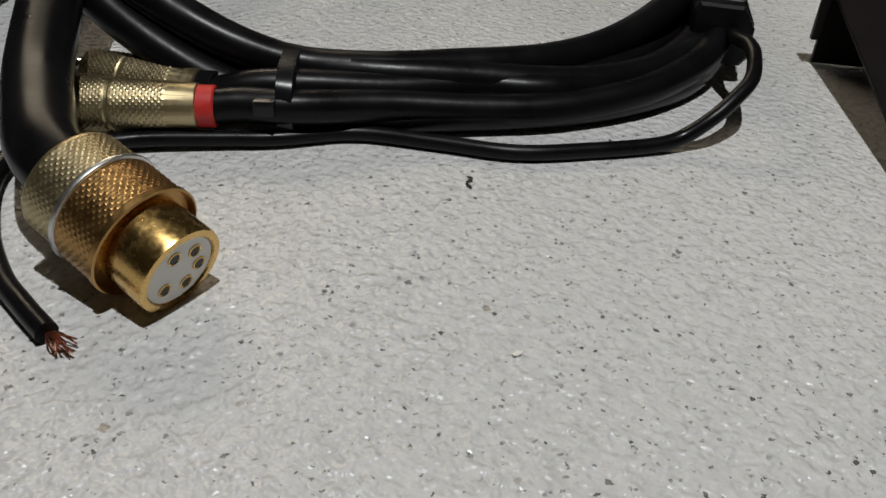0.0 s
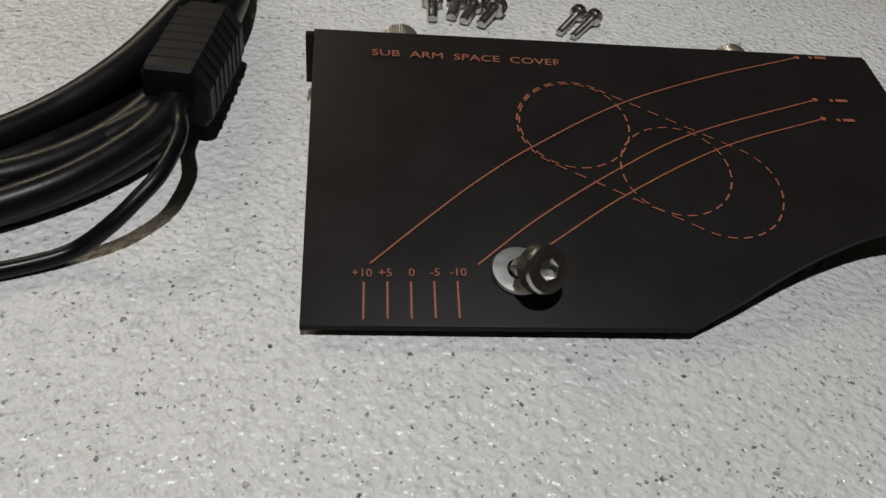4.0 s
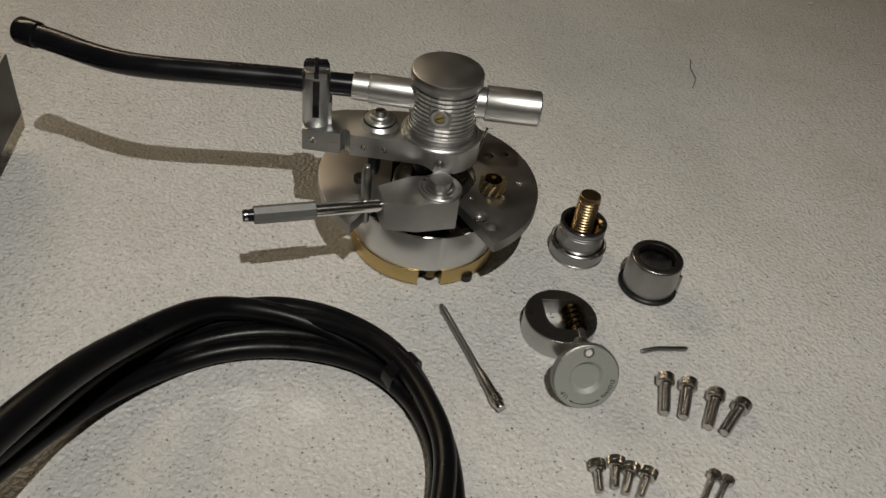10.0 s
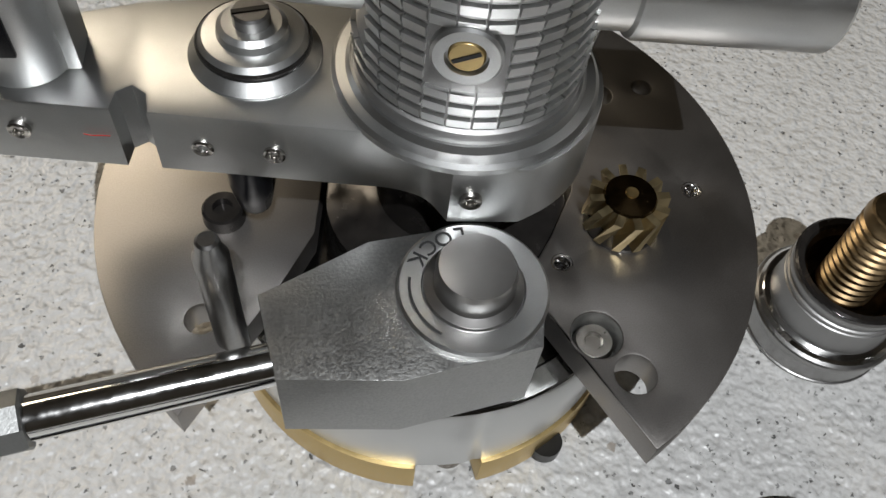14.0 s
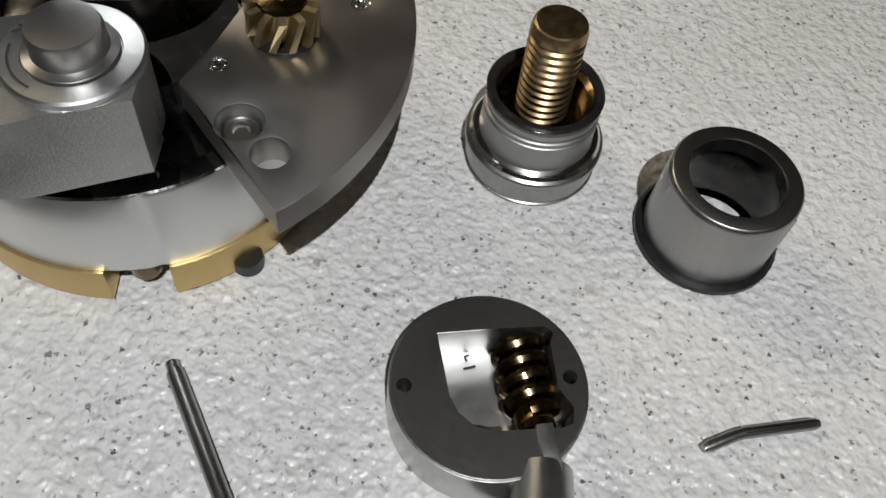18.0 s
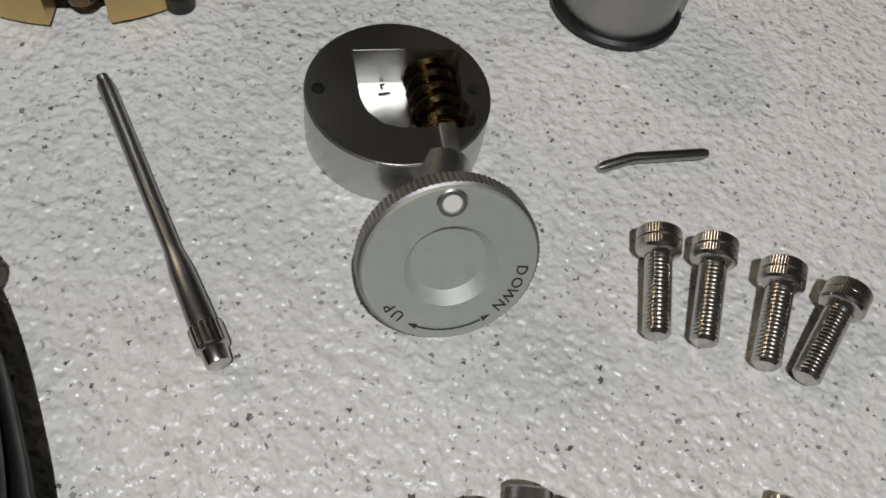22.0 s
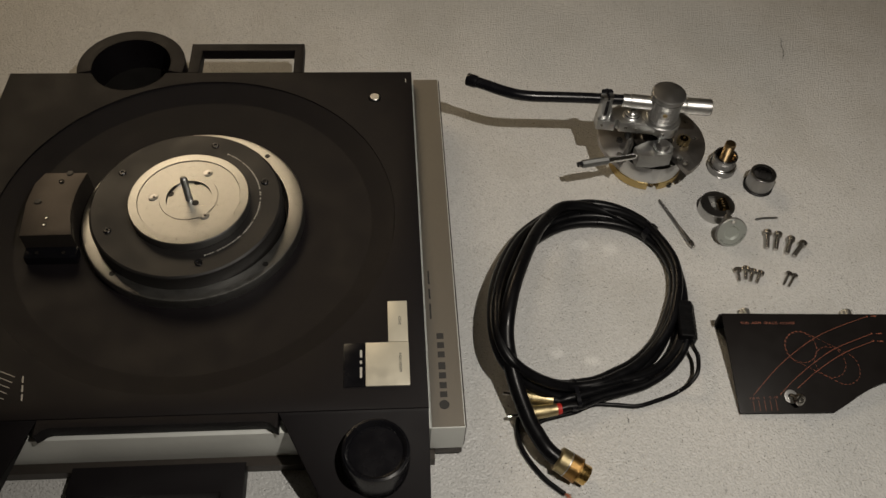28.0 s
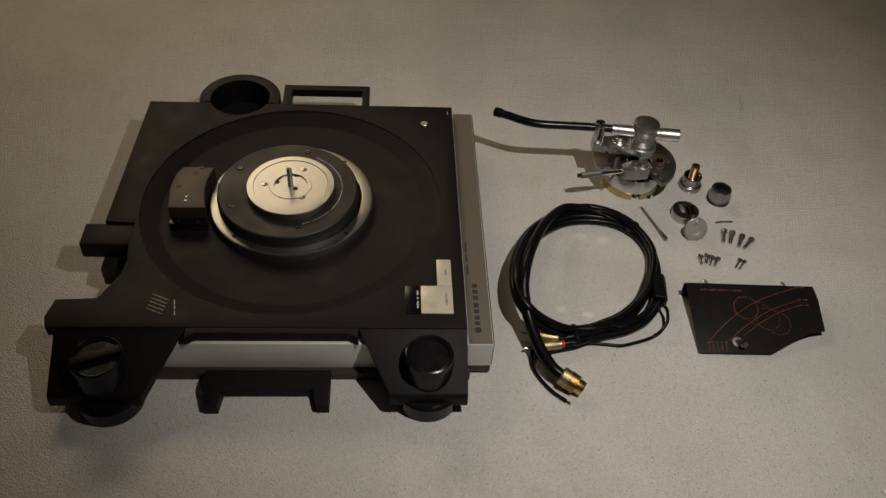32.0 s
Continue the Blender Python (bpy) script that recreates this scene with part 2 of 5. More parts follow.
M_goldring = mat("satin_gold_brass", (0.60, 0.45, 0.21), 0.40, 1.0, vary=0.15, vary_scale=90, rough_vary=0.1)
M_oldbrass = mat("dull_plug_brass", (0.50, 0.41, 0.24), 0.42, 1.0, vary=0.2, vary_scale=150, rough_vary=0.1)
M_oilbrass = mat("oily_dark_brass", (0.15, 0.105, 0.055), 0.20, 1.0, vary=0.4, vary_scale=300, rough_vary=0.1)
M_coupling = mat("brown_lacquered_brass", (0.46, 0.27, 0.10), 0.36, 1.0, vary=0.25, vary_scale=150, rough_vary=0.1)
M_white = mat("white_insulator", (0.78, 0.76, 0.70), 0.45, vary=0.05, vary_scale=200)
M_red = mat("red_sleeve", (0.52, 0.025, 0.02), 0.5, vary=0.15, vary_scale=300, bump=0.2, bump_scale=900)
M_copper = mat("bare_copper", (0.65, 0.30, 0.20), 0.35, 1.0, vary=0.2, vary_scale=400)
M_print = mat("orange_print", (0.26, 0.080, 0.045), 0.6, vary=0.2, vary_scale=400)
M_whiteprint = mat("pale_print", (0.55, 0.53, 0.48), 0.6, vary=0.1, vary_scale=300)
M_darkprint = mat("dark_print", (0.03, 0.03, 0.03), 0.6)
M_hubalu = mat("dull_turned_aluminium", (0.42, 0.42, 0.405), 0.36, 1.0, vary=0.3, vary_scale=180, bump=0.1, bump_scale=1800, rough_vary=0.12)
M_champagne = mat("champagne_panel", (0.72, 0.68, 0.56), 0.40, 0.30, vary=0.05, vary_scale=120)
M_coil = mat("dark_bronze_case", (0.066, 0.056, 0.049), 0.45, 0.6, vary=0.35, vary_scale=150, bump=0.3, bump_scale=1500)
M_slab = mat("pale_anodised_slab", (0.72, 0.74, 0.71), 0.5, 0.1, vary=0.05, vary_scale=200, stretch=(0.5, 1, 1), bump=0.1, bump_scale=1500)
# near-black painted on in place of the shade in holes, slots and bores
M_holeshade = mat("hole_shade_black", (0.012, 0.011, 0.010), 0.5)
M_rubber = mat("black_rubber", (0.010, 0.010, 0.010), 0.42, vary=0.2, vary_scale=300)
M_cover = mat("black_enamelled_sheet", (0.0115, 0.0098, 0.0093), 0.42, vary=0.2, vary_scale=60, bump=0.15, bump_scale=3000, rough_vary=0.06, spec=0.12)
M_dial = mat("zinc_grey_dial", (0.53, 0.56, 0.52), 0.52, 0.6, vary=0.22, vary_scale=500, bump=0.3, bump_scale=4000)
M_disc = mat("stained_steel_plate", (0.36, 0.340, 0.322), 0.42, 1.0, vary=0.38, vary_scale=60, bump=0.06, bump_scale=4200, rough_vary=0.12)
# black for oily parts, and for shade painted inside recesses
M_oilyshade = mat("oily_and_shaded_black_steel", (0.035, 0.032, 0.030), 0.20, 0.5, vary=0.6, vary_scale=260, bump=0.07, bump_scale=420)

# ---------- building helpers ----------
ORIGIN = {}


def thing(name, at, label, category, group=""):
    ob = new(name)
    ob.empty_display_size = 0.01
    ob.location = at
    ORIGIN[ob] = Vector(at)
    return tagged(ob, label, category, group)


def part(name, bm, material, parent, label="", angle=32.0):
    """Links a bmesh, given in world places, as one mesh under a thing or a part."""
    o = ORIGIN[parent]
    bmesh.ops.translate(bm, vec=-o, verts=bm.verts)
    me = bpy.data.meshes.new(name)
    bm.to_mesh(me)
    bm.free()
    me.polygons.foreach_set("use_smooth", [True] * len(me.polygons))
    me.set_sharp_from_angle(angle=radians(angle))
    me.materials.append(material)
    ob = new(name, me)
    ob.parent = parent
    ORIGIN[ob] = o
    if label:
        ob["label"] = label
    return ob


def structure(name, bm, material):
    me = bpy.data.meshes.new(name)
    bm.to_mesh(me)
    bm.free()
    me.materials.append(material)
    return tagged(new(name, me), kind="structure")


def frame_to(p0, p1):
    """A turn and place that lays the z axis from p0 towards p1."""
    d = Vector(p1) - Vector(p0)
    return Matrix.Translation(p0) @ d.to_track_quat("Z", "Y").to_matrix().to_4x4()


def lathe(profile, seg=48, m=Matrix(), bm=None, wave=None):
    """Turns a profile of (radius, height) about the z axis, then lays it at m. wave(i, j): a share added to the radius."""
    bm = bm or bmesh.new()
    rings = []
    for j, (r, z) in enumerate(profile):
        if r < 1e-7:
            rings.append([bm.verts.new(m @ Vector((0, 0, z)))])
        else:
            rings.append([bm.verts.new(m @ Vector(((r + (wave(i, j) if wave else 0)) * math.cos(2 * math.pi * i / seg),
                                                   (r + (wave(i, j) if wave else 0)) * math.sin(2 * math.pi * i / seg), z))) for i in range(seg)])
    for a, c in zip(rings, rings[1:]):
        for i in range(seg):
            k = (i + 1) % seg
            if len(a) == 1 and len(c) == 1:
                continue
            if len(a) == 1:
                bm.faces.new((a[0], c[k], c[i]))
            elif len(c) == 1:
                bm.faces.new((a[i], a[k], c[0]))
            else:
                bm.faces.new((a[i], a[k], c[k], c[i]))
    bmesh.ops.recalc_face_normals(bm, faces=bm.faces)
    return bm


def rod(p0, p1, r0, r1=None, seg=24, bevel=0.0, bm=None):
    r1 = r0 if r1 is None else r1
    h = (Vector(p1) - Vector(p0)).length
    b = bevel
    prof = [(0, 0), (r0 - b, 0), (r0, b), (r1, h - b), (r1 - b, h), (0, h)] if b else [(0, 0), (r0, 0), (r1, h), (0, h)]
    return lathe(prof, seg, frame_to(p0, p1), bm)


def smooth_path(points, steps=8):
    """A Catmull-Rom curve through the points."""
    p = [Vector(q) for q in points]
    p = [2 * p[0] - p[1]] + p + [2 * p[-1] - p[-2]]
    out = []
    for i in range(1, len(p) - 2):
        for s in range(steps):
            t = s / steps
            out.append(0.5 * (2 * p[i] + (p[i + 1] - p[i - 1]) * t + (2 * p[i - 1] - 5 * p[i] + 4 * p[i + 1] - p[i + 2]) * t * t
                              + (3 * p[i] - p[i - 1] - 3 * p[i + 1] + p[i + 2]) * t ** 3))
    out.append(p[-2])
    return out


def tube(path, r, seg=14, closed=False, bm=None, radii=None, flat=1.0):
    bm = bm or bmesh.new()
    n = len(path)
    rings = []
    for i, p in enumerate(path):
        a, c = (path[(i - 1) % n], path[(i + 1) % n]) if closed else (path[max(i - 1, 0)], path[min(i + 1, n - 1)])
        d = (c - a).normalized()
        side = d.cross(Vector((0, 0, 1)))
        side = side.normalized() if side.length > 1e-4 else Vector((1, 0, 0))
        up = side.cross(d)
        q = radii[i] if radii else r
        rings.append([bm.verts.new(p + side * q * math.cos(2 * math.pi * k / seg) + up * q * flat * math.sin(2 * math.pi * k / seg)) for k in range(seg)])
    for i in range(n if closed else n - 1):
        a, c = rings[i], rings[(i + 1) % n]
        for k in range(seg):
            bm.faces.new((a[k], a[(k + 1) % seg], c[(k + 1) % seg], c[k]))
    if not closed:
        bm.faces.new(rings[0])
        bm.faces.new(list(reversed(rings[-1])))
    bmesh.ops.recalc_face_normals(bm, faces=bm.faces)
    return bm


def circle(x, y, r, n=32, a0=0.0, a1=360.0):
    full = abs(a1 - a0 - 360) < 1e-6
    return [(x + r * math.cos(radians(a0 + (a1 - a0) * i / (n if full else n - 1))), y + r * math.sin(radians(a0 + (a1 - a0) * i / (n if full else n - 1)))) for i in range(n)]


def prism(outline, z0, z1, holes=(), bevel=0.0, m=Matrix(), top=None, bm=None):
    """An upright slab of the outline with holes through it. top(x, y): the height of the upper face in place of z1."""
    bm = bm or bmesh.new()
    start = len(bm.verts)
    loops, edges = [], []
    for pts in (outline, *holes):
        hi = [bm.verts.new((x, y, top(x, y) if top else z1)) for x, y in pts]
        loops.append(hi)
        edges += [bm.edges.new((hi[i], hi[(i + 1) % len(hi)])) for i in range(len(hi))]
    rim = set(edges)
    bmesh.ops.triangle_fill(bm, use_beauty=True, use_dissolve=False, edges=edges)
    uppers = [f for f in bm.faces if all(v in {w for lp in loops for w in lp} for v in f.verts)]
    low = {}
    for lp in loops:
        for v in lp:
            z = (z0 + (top(v.co.x, v.co.y) - z1)) if top else z0
            low[v] = bm.verts.new((v.co.x, v.co.y, z))
    for f in uppers:
        bm.faces.new([low[v] for v in reversed(f.verts)])
    for lp in loops:
        for i in range(len(lp)):
            a, c = lp[i], lp[(i + 1) % len(lp)]
            bm.faces.new((a, c, low[c], low[a]))
    bmesh.ops.recalc_face_normals(bm, faces=bm.faces)
    if bevel:
        rim = [e for e in bm.edges if e in rim]
        bmesh.ops.bevel(bm, geom=rim, offset=bevel, segments=2, profile=0.6, affect="EDGES", clamp_overlap=True)
    bmesh.ops.transform(bm, matrix=m, verts=list(bm.verts)[start:])
    return bm


def block(x0, y0, z0, x1, y1, z1, bevel=0.0, m=Matrix()):
    bm = bmesh.new()
    bmesh.ops.create_cube(bm, size=1)
    for v in bm.verts:
        v.co = Vector((x0 if v.co.x < 0 else x1, y0 if v.co.y < 0 else y1, z0 if v.co.z < 0 else z1))
    if bevel:
        bmesh.ops.bevel(bm, geom=list(bm.edges), offset=bevel, segments=2, profile=0.6, affect="EDGES", clamp_overlap=True)
    bmesh.ops.transform(bm, matrix=m, verts=bm.verts)
    return bm


def ribbon(path, width, rise=0.0, bm=None, closed=False):
    """A flat printed line along a path in space, lying level with it."""
    bm = bm or bmesh.new()
    n, rows = len(path), []
    for i, p in enumerate(path):
        a, c = (path[(i - 1) % n], path[(i + 1) % n]) if closed else (path[max(i - 1, 0)], path[min(i + 1, n - 1)])
        side = (c - a).cross(Vector((0, 0, 1))).normalized() * width / 2
        rows.append((bm.verts.new(p + side), bm.verts.new(p - side)))
    for i in range(n if closed else n - 1):
        a, c = rows[i], rows[(i + 1) % n]
        f = bm.faces.new((a[0], a[1], c[1], c[0]))
        f.normal_update()
        if f.normal.z < 0:
            f.normal_flip()
    return bm


def lettering(name, text, size, m, material, parent, align="CENTER", extrude=0.00008):
    """Printed words with the built-in font, as a mesh lying at m."""
    cu = bpy.data.curves.new(name, "FONT")
    cu.body, cu.size, cu.align_x, cu.align_y, cu.extrude, cu.resolution_u = text, size, align, "CENTER", extrude, 3
    tmp = bpy.data.objects.new(name, cu)
    scene.collection.objects.link(tmp)
    me = bpy.data.meshes.new_from_object(tmp.evaluated_get(bpy.context.evaluated_depsgraph_get()))
    bpy.data.objects.remove(tmp)
    bpy.data.curves.remove(cu)
    me.transform(Matrix.Translation(-ORIGIN[parent]) @ m)
    me.materials.clear()
    me.materials.append(material)
    ob = new(name, me)
    ob.parent = parent
    ORIGIN[ob] = ORIGIN[parent]
    return ob


# ---------- floor and room ----------
def plain_box(x0, y0, z0, x1, y1, z1):
    return block(x0, y0, z0, x1, y1, z1)


structure("floor", plain_box(-2.4, -2.6, -0.05, 2.6, 2.2, 0), M_floor)
structure("wall_north", plain_box(-2.4, 2.0, 0.002, 2.6, 2.2, 2.4), M_wall)
structure("wall_south", plain_box(-2.4, -2.6, 0.002, 2.6, -2.4, 2.4), M_wall)
structure("wall_west", plain_box(-2.4, -2.398, 0.002, -2.2, 1.998, 2.4), M_wall)
structure("wall_east", plain_box(2.4, -2.398, 0.002, 2.6, 1.998, 2.4), M_wall)
structure("ceiling", plain_box(-2.4, -2.6, 2.402, 2.6, 2.2, 2.5), M_ceiling)


# ---------- the turntable ----------
CX, CY = -0.1745, -0.0405          # centre of the platter well


def build_turntable():
    tt = thing("turntable", (-0.18, -0.04, 0.0), "large black turntable without its platter, standing on the floor", "turntable")
    # metal base under the black top
    slab = part("base_slab", prism([(-0.338, 0.162), (-0.338, -0.2535), (0.0335, -0.2535), (0.0335, 0.162), (-0.2200, 0.162), (-0.2200, 0.126), (-0.3130, 0.126), (-0.3130, 0.162)], 0.012, 0.0540, bevel=0.0008), M_slab, tt, "pale aluminium base slab")
    part("front_panel", prism([(0.0337, 0.162), (0.0337, -0.2540), (0.0615, -0.2540), (0.0615, 0.162)], 0.0165, 0.0545, bevel=0.0006), M_slab, tt, "aluminium front rail")
    part("front_panel_face", prism([(0.0343, 0.1612), (0.0343, -0.2532), (0.0608, -0.2532), (0.0608, 0.1612)], 0.0545, 0.0548), M_strip, tt, "bronze-grey metal front strip with dark marking")
    # thin dark sheet laid over the pale rail's outer side
    part("front_side", block(0.0617, -0.2525, 0.0167, 0.0626, 0.1605, 0.0543, 0.0002), M_coil, tt, "thin dark sheet along the rail front")
    part("lower_base", prism([(-0.336, 0.158), (-0.336, -0.2620), (0.0380, -0.2620), (0.0380, 0.158)], 0.0006, 0.0119), M_coil, slab, "dark bronze lower base")
    part("rail_end", block(0.0385, -0.2530, 0.0040, 0.0612, -0.2400, 0.0164, 0.0003), M_coil, tt)
    # dark plain bars stand where the maker's mark is
    panel_z = 0.05485
    mark = bmesh.new()
    y = -0.2240
    for h in (0.0075, 0.0082, 0.0082, 0.0098, 0.0082, 0.0082, 0.0082):
        ribbon([Vector((0.0425, y, panel_z)), Vector((0.0485, y, panel_z))], h * 0.72, bm=mark)
        y += h * 1.12
    part("panel_mark", mark, M_darkprint, tt)
    part("panel_badge", lathe([(0.0, 0.0), (0.0042, 0.0), (0.0042, 0.0002), (0.0, 0.0002)], 20, Matrix.Translation((0.0455, -0.2335, panel_z))), M_darkprint, tt)
    small = bmesh.new()
    for y0, y1 in ((-0.150, -0.134), (-0.129, -0.118), (-0.113, -0.098)):
        ribbon([Vector((0.0385, y0, panel_z)), Vector((0.0385, y1, panel_z))], 0.0016, bm=small)
    part("panel_small_mark", small, M_darkprint, tt)

    # black top with the round well for the platter
    bore = [(-0.2665 + 0.0408 * math.cos(radians(q)), 0.1720 + 0.0408 * math.sin(radians(q))) for q in range(-21, -160, -7)]
    outline = [(0.032, 0.158), (-0.2270, 0.158)] + bore + [(-0.3060, 0.158), (-0.388, 0.158), (-0.3935, -0.0815), (-0.3585, -0.0830), (-0.3585, -0.1180),
               (-0.3570, -0.1300), (-0.3545, -0.1450), (-0.3573, -0.1671), (-0.3739, -0.2021), (-0.4182, -0.2045), (-0.4235, -0.2290), (-0.4195, -0.2424), (0.032, -0.2424)]
    part("top_deck", prism(outline, 0.0545, 0.069, holes=[circle(CX, CY, 0.1840, 96)], bevel=0.0016), M_black, tt, "black textured top deck")
    part("well", lathe([(0.1842, 0.0690), (0.1838, 0.0678), (0.1632, 0.0590), (0.1608, 0.0580), (0.0, 0.0578), (0.0, 0.0550), (0.1845, 0.0550)], 128,
                       Matrix.Translation((CX, CY, 0.0))), M_black, tt, "shallow round platter well")
    # open ring for a second arm at the far edge
    ring_out = circle(-0.2665, 0.1720, 0.0562, 60, -14, 194)
    ring_in = circle(-0.2665, 0.1720, 0.0407, 60, 194, -14)
    part("arm_mount_ring", prism(ring_out + ring_in, 0.0300, 0.0688, bevel=0.0014), M_black, tt, "black round arm mount with an open bore")
    part("arm_mount_wall", lathe([(0.0411, 0.0290), (0.0411, 0.0640), (0.0414, 0.0640), (0.0414, 0.0290)], 48, Matrix.Translation((-0.2665, 0.1720, 0))), M_hub, tt)
    part("arm_mount_floor", lathe([(0, 0.027), (0.0404, 0.027), (0.0404, 0.0300), (0, 0.0300)], 48, Matrix.Translation((-0.2665, 0.1720, 0))), M_holeshade, tt)

    # carrying handles
    part("handle", prism([(-0.2080, 0.1645), (-0.2080, 0.2120), (-0.0850, 0.2120), (-0.0850, 0.1645), (-0.0955, 0.1645), (-0.0955, 0.2000), (-0.1955, 0.2000), (-0.1955, 0.1645)],
                         0.052, 0.064, bevel=0.002), M_black, tt, "black bar handle")
    part("handle_lug", block(-0.2120, 0.1600, 0.030, -0.0800, 0.1660, 0.060, 0.001), M_black, tt)
    lug = prism([(-0.2570, -0.2590), (-0.2590, -0.2800), (-0.2500, -0.3070), (-0.2370, -0.3070), (-0.2340, -0.2850), (-0.1370, -0.2850), (-0.1310, -0.3060), (-0.1180, -0.3060), (-0.1180, -0.2590)],
                0.0010, 0.0150, bevel=0.002)
    part("handle", lug, M_black, tt, "black two-legged handle bracket")
    part("rear_plug", block(-0.0720, 0.1600, 0.035, -0.0300, 0.1680, 0.060, 0.002), M_hub, tt)

    # corner legs on the near side, each with a thick round foot
    def corner(x0, x1, xin, cx, cy, r, label):
        bm = bmesh.new()
        sec = [(-0.2410, 0.0676), (-0.2436, 0.0672), (-0.3045, 0.0335), (-0.3070, 0.0305), (-0.3080, 0.0170), (-0.2545, 0.0170)]
        ends = []
        for x, dx in ((x0, 0), (x1, 0)):
            ends.append([bm.verts.new((x + (xin if (z < 0.04 and x == (x1 if xin < 0 else x0)) else 0), yy, z)) for yy, z in sec])
        for i in range(len(sec)):
            k = (i + 1) % len(sec)
            bm.faces.new((ends[0][i], ends[0][k], ends[1][k], ends[1][i]))
        bm.faces.new(ends[0])
        bm.faces.new(list(reversed(ends[1])))
        bmesh.ops.recalc_face_normals(bm, faces=bm.faces)
        bmesh.ops.bevel(bm, geom=list(bm.edges), offset=0.0015, segments=2, profile=0.6, affect="EDGES", clamp_overlap=True)
        leg = part("leg", bm, M_black, tt, label)
        cap = part("leg_cap", lathe([(0, 0.0640), (r - 0.0060, 0.0640), (r - 0.0045, 0.0662), (r - 0.0025, 0.0680), (r - 0.0006, 0.0672), (r, 0.0650), (r, 0.0240), (0, 0.0240)], 56,
                                    Matrix.Translation((cx, cy, 0))), M_gloss, leg, "glossy black cylindrical cap")
        part("foot", lathe([(0, 0.0), (r + 0.001, 0.0), (r + 0.0035, 0.0022), (r + 0.0035, 0.0200), (r + 0.001, 0.0225), (0, 0.0225)], 56, Matrix.Translation((cx + (0.0045 if cx < -0.2 else 0.0), cy - 0.012, 0)) @ Matrix.Diagonal((1.12, 1.0, 1.0, 1.0))), M_gloss, leg, "round black foot")
        return cap

    corner(-0.0870, 0.0320, 0.0345, -0.0107, -0.2760, 0.0268, "black sloping corner leg")
    cap = corner(-0.4100, -0.2720, -0.0420, -0.3575, -0.2800, 0.0280, "wide black sloping corner leg")
    part("cap_bar", block(-0.3830, -0.2845, 0.0655, -0.3330, -0.2745, 0.0695, 0.001, Matrix.Translation((-0.358, -0.2795, 0)) @ Matrix.Rotation(radians(22), 4, "Z") @ Matrix.Translation((0.358, 0.2795, 0))), M_tape, cap)
    part("deck_lip", prism([(-0.2722, -0.2415), (-0.2722, -0.2560), (-0.2690, -0.2545), (-0.2655, -0.2515), (-0.2610, -0.2500), (-0.0980, -0.2500), (-0.0935, -0.2515), (-0.0900, -0.2545), (-0.0868, -0.2560), (-0.0868, -0.2415)], 0.0556, 0.0684, bevel=0.0012), M_black, tt, "rounded black front edge")
    for x, y in ((-0.348, 0.125), (0.010, 0.125)):
        part("foot", lathe([(0, 0.0), (0.028, 0.0), (0.030, 0.002), (0.030, 0.018), (0, 0.018)], 40, Matrix.Translation((x, y, 0))), M_gloss, tt, "round black foot")

    # box and lower block at the back edge
    part("terminal_box", block(-0.4170, -0.1170, 0.0430, -0.3586, -0.0820, 0.0660, 0.0025), M_black, tt, "small black terminal box")
    part("terminal_block", block(-0.3930, -0.1360, 0.0160, -0.3460, -0.1100, 0.0428, 0.002), M_coil, tt)

    # printed scale near the arm corner
    lines = bmesh.new()
    for i in range(5):
        a = Vector((-0.3150 - 0.0010 * i, -0.1965 - 0.0049 * i, 0.0692))
        ribbon([a, a + Vector((0.0185, -0.0080, 0))], 0.0006, bm=lines)
    for i in range(3):
        a = Vector((-0.2905 + 0.0015 * i, -0.2040 - 0.0080 * i, 0.0692))
        ribbon([a, a + Vector((0.0010, -0.0060, 0))], 0.0012, bm=lines)
    part("arm_scale", lines, M_whiteprint, tt, "fine pale printed scale lines")

    # keys
    part("operation_key", block(-0.0183, -0.2228, 0.0688, 0.0177, -0.1822, 0.0708, 0.0006), M_champagne, tt, "champagne metal touch plate")
    part("speed_key", block(0.0007, -0.1816, 0.0688, 0.0175, -0.1408, 0.0706, 0.0006), M_champagne, tt, "champagne metal touch plate")
    part("stop_key", block(-0.0362, -0.2228, 0.0688, -0.0188, -0.1822, 0.0702, 0.0006), M_gloss, tt, "glossy black key")
    lettering("key_words", "SPEED", 0.0032, Matrix.Translation((0.0110, -0.1610, 0.0707)) @ Matrix.Rotation(radians(90), 4, "Z"), M_darkprint, tt)
    lettering("key_words", "OPERATION", 0.0032, Matrix.Translation((0.0105, -0.2020, 0.0709)) @ Matrix.Rotation(radians(90), 4, "Z"), M_darkprint, tt)
    bars = bmesh.new()
    for y0, y1 in ((-0.2150, -0.2050), (-0.2020, -0.1990), (-0.1960, -0.1890)):
        ribbon([Vector((-0.0220, y0, 0.0703)), Vector((-0.0220, y1, 0.0703))], 0.0018, bm=bars)
    part("key_mark", bars, M_whiteprint, tt)
    part("power_button", lathe([(0, 0.0712), (0.0046, 0.0712), (0.0052, 0.0706), (0.0054, 0.0690), (0.0066, 0.0690), (0.0068, 0.0684), (0, 0.0684)], 32, Matrix.Translation((-0.0080, 0.1172, 0))), M_alu, tt, "round chrome button")
    tick = bmesh.new()
    ribbon([Vector((0.0255, 0.141, 0.0692)), Vector((0.0255, 0.147, 0.0692))], 0.0010, bm=tick)
    part("deck_mark", tick, M_whiteprint, tt)

    # motor
    mx, my = -0.1762, -0.0345
    at = Matrix.Translation((mx, my, 0))
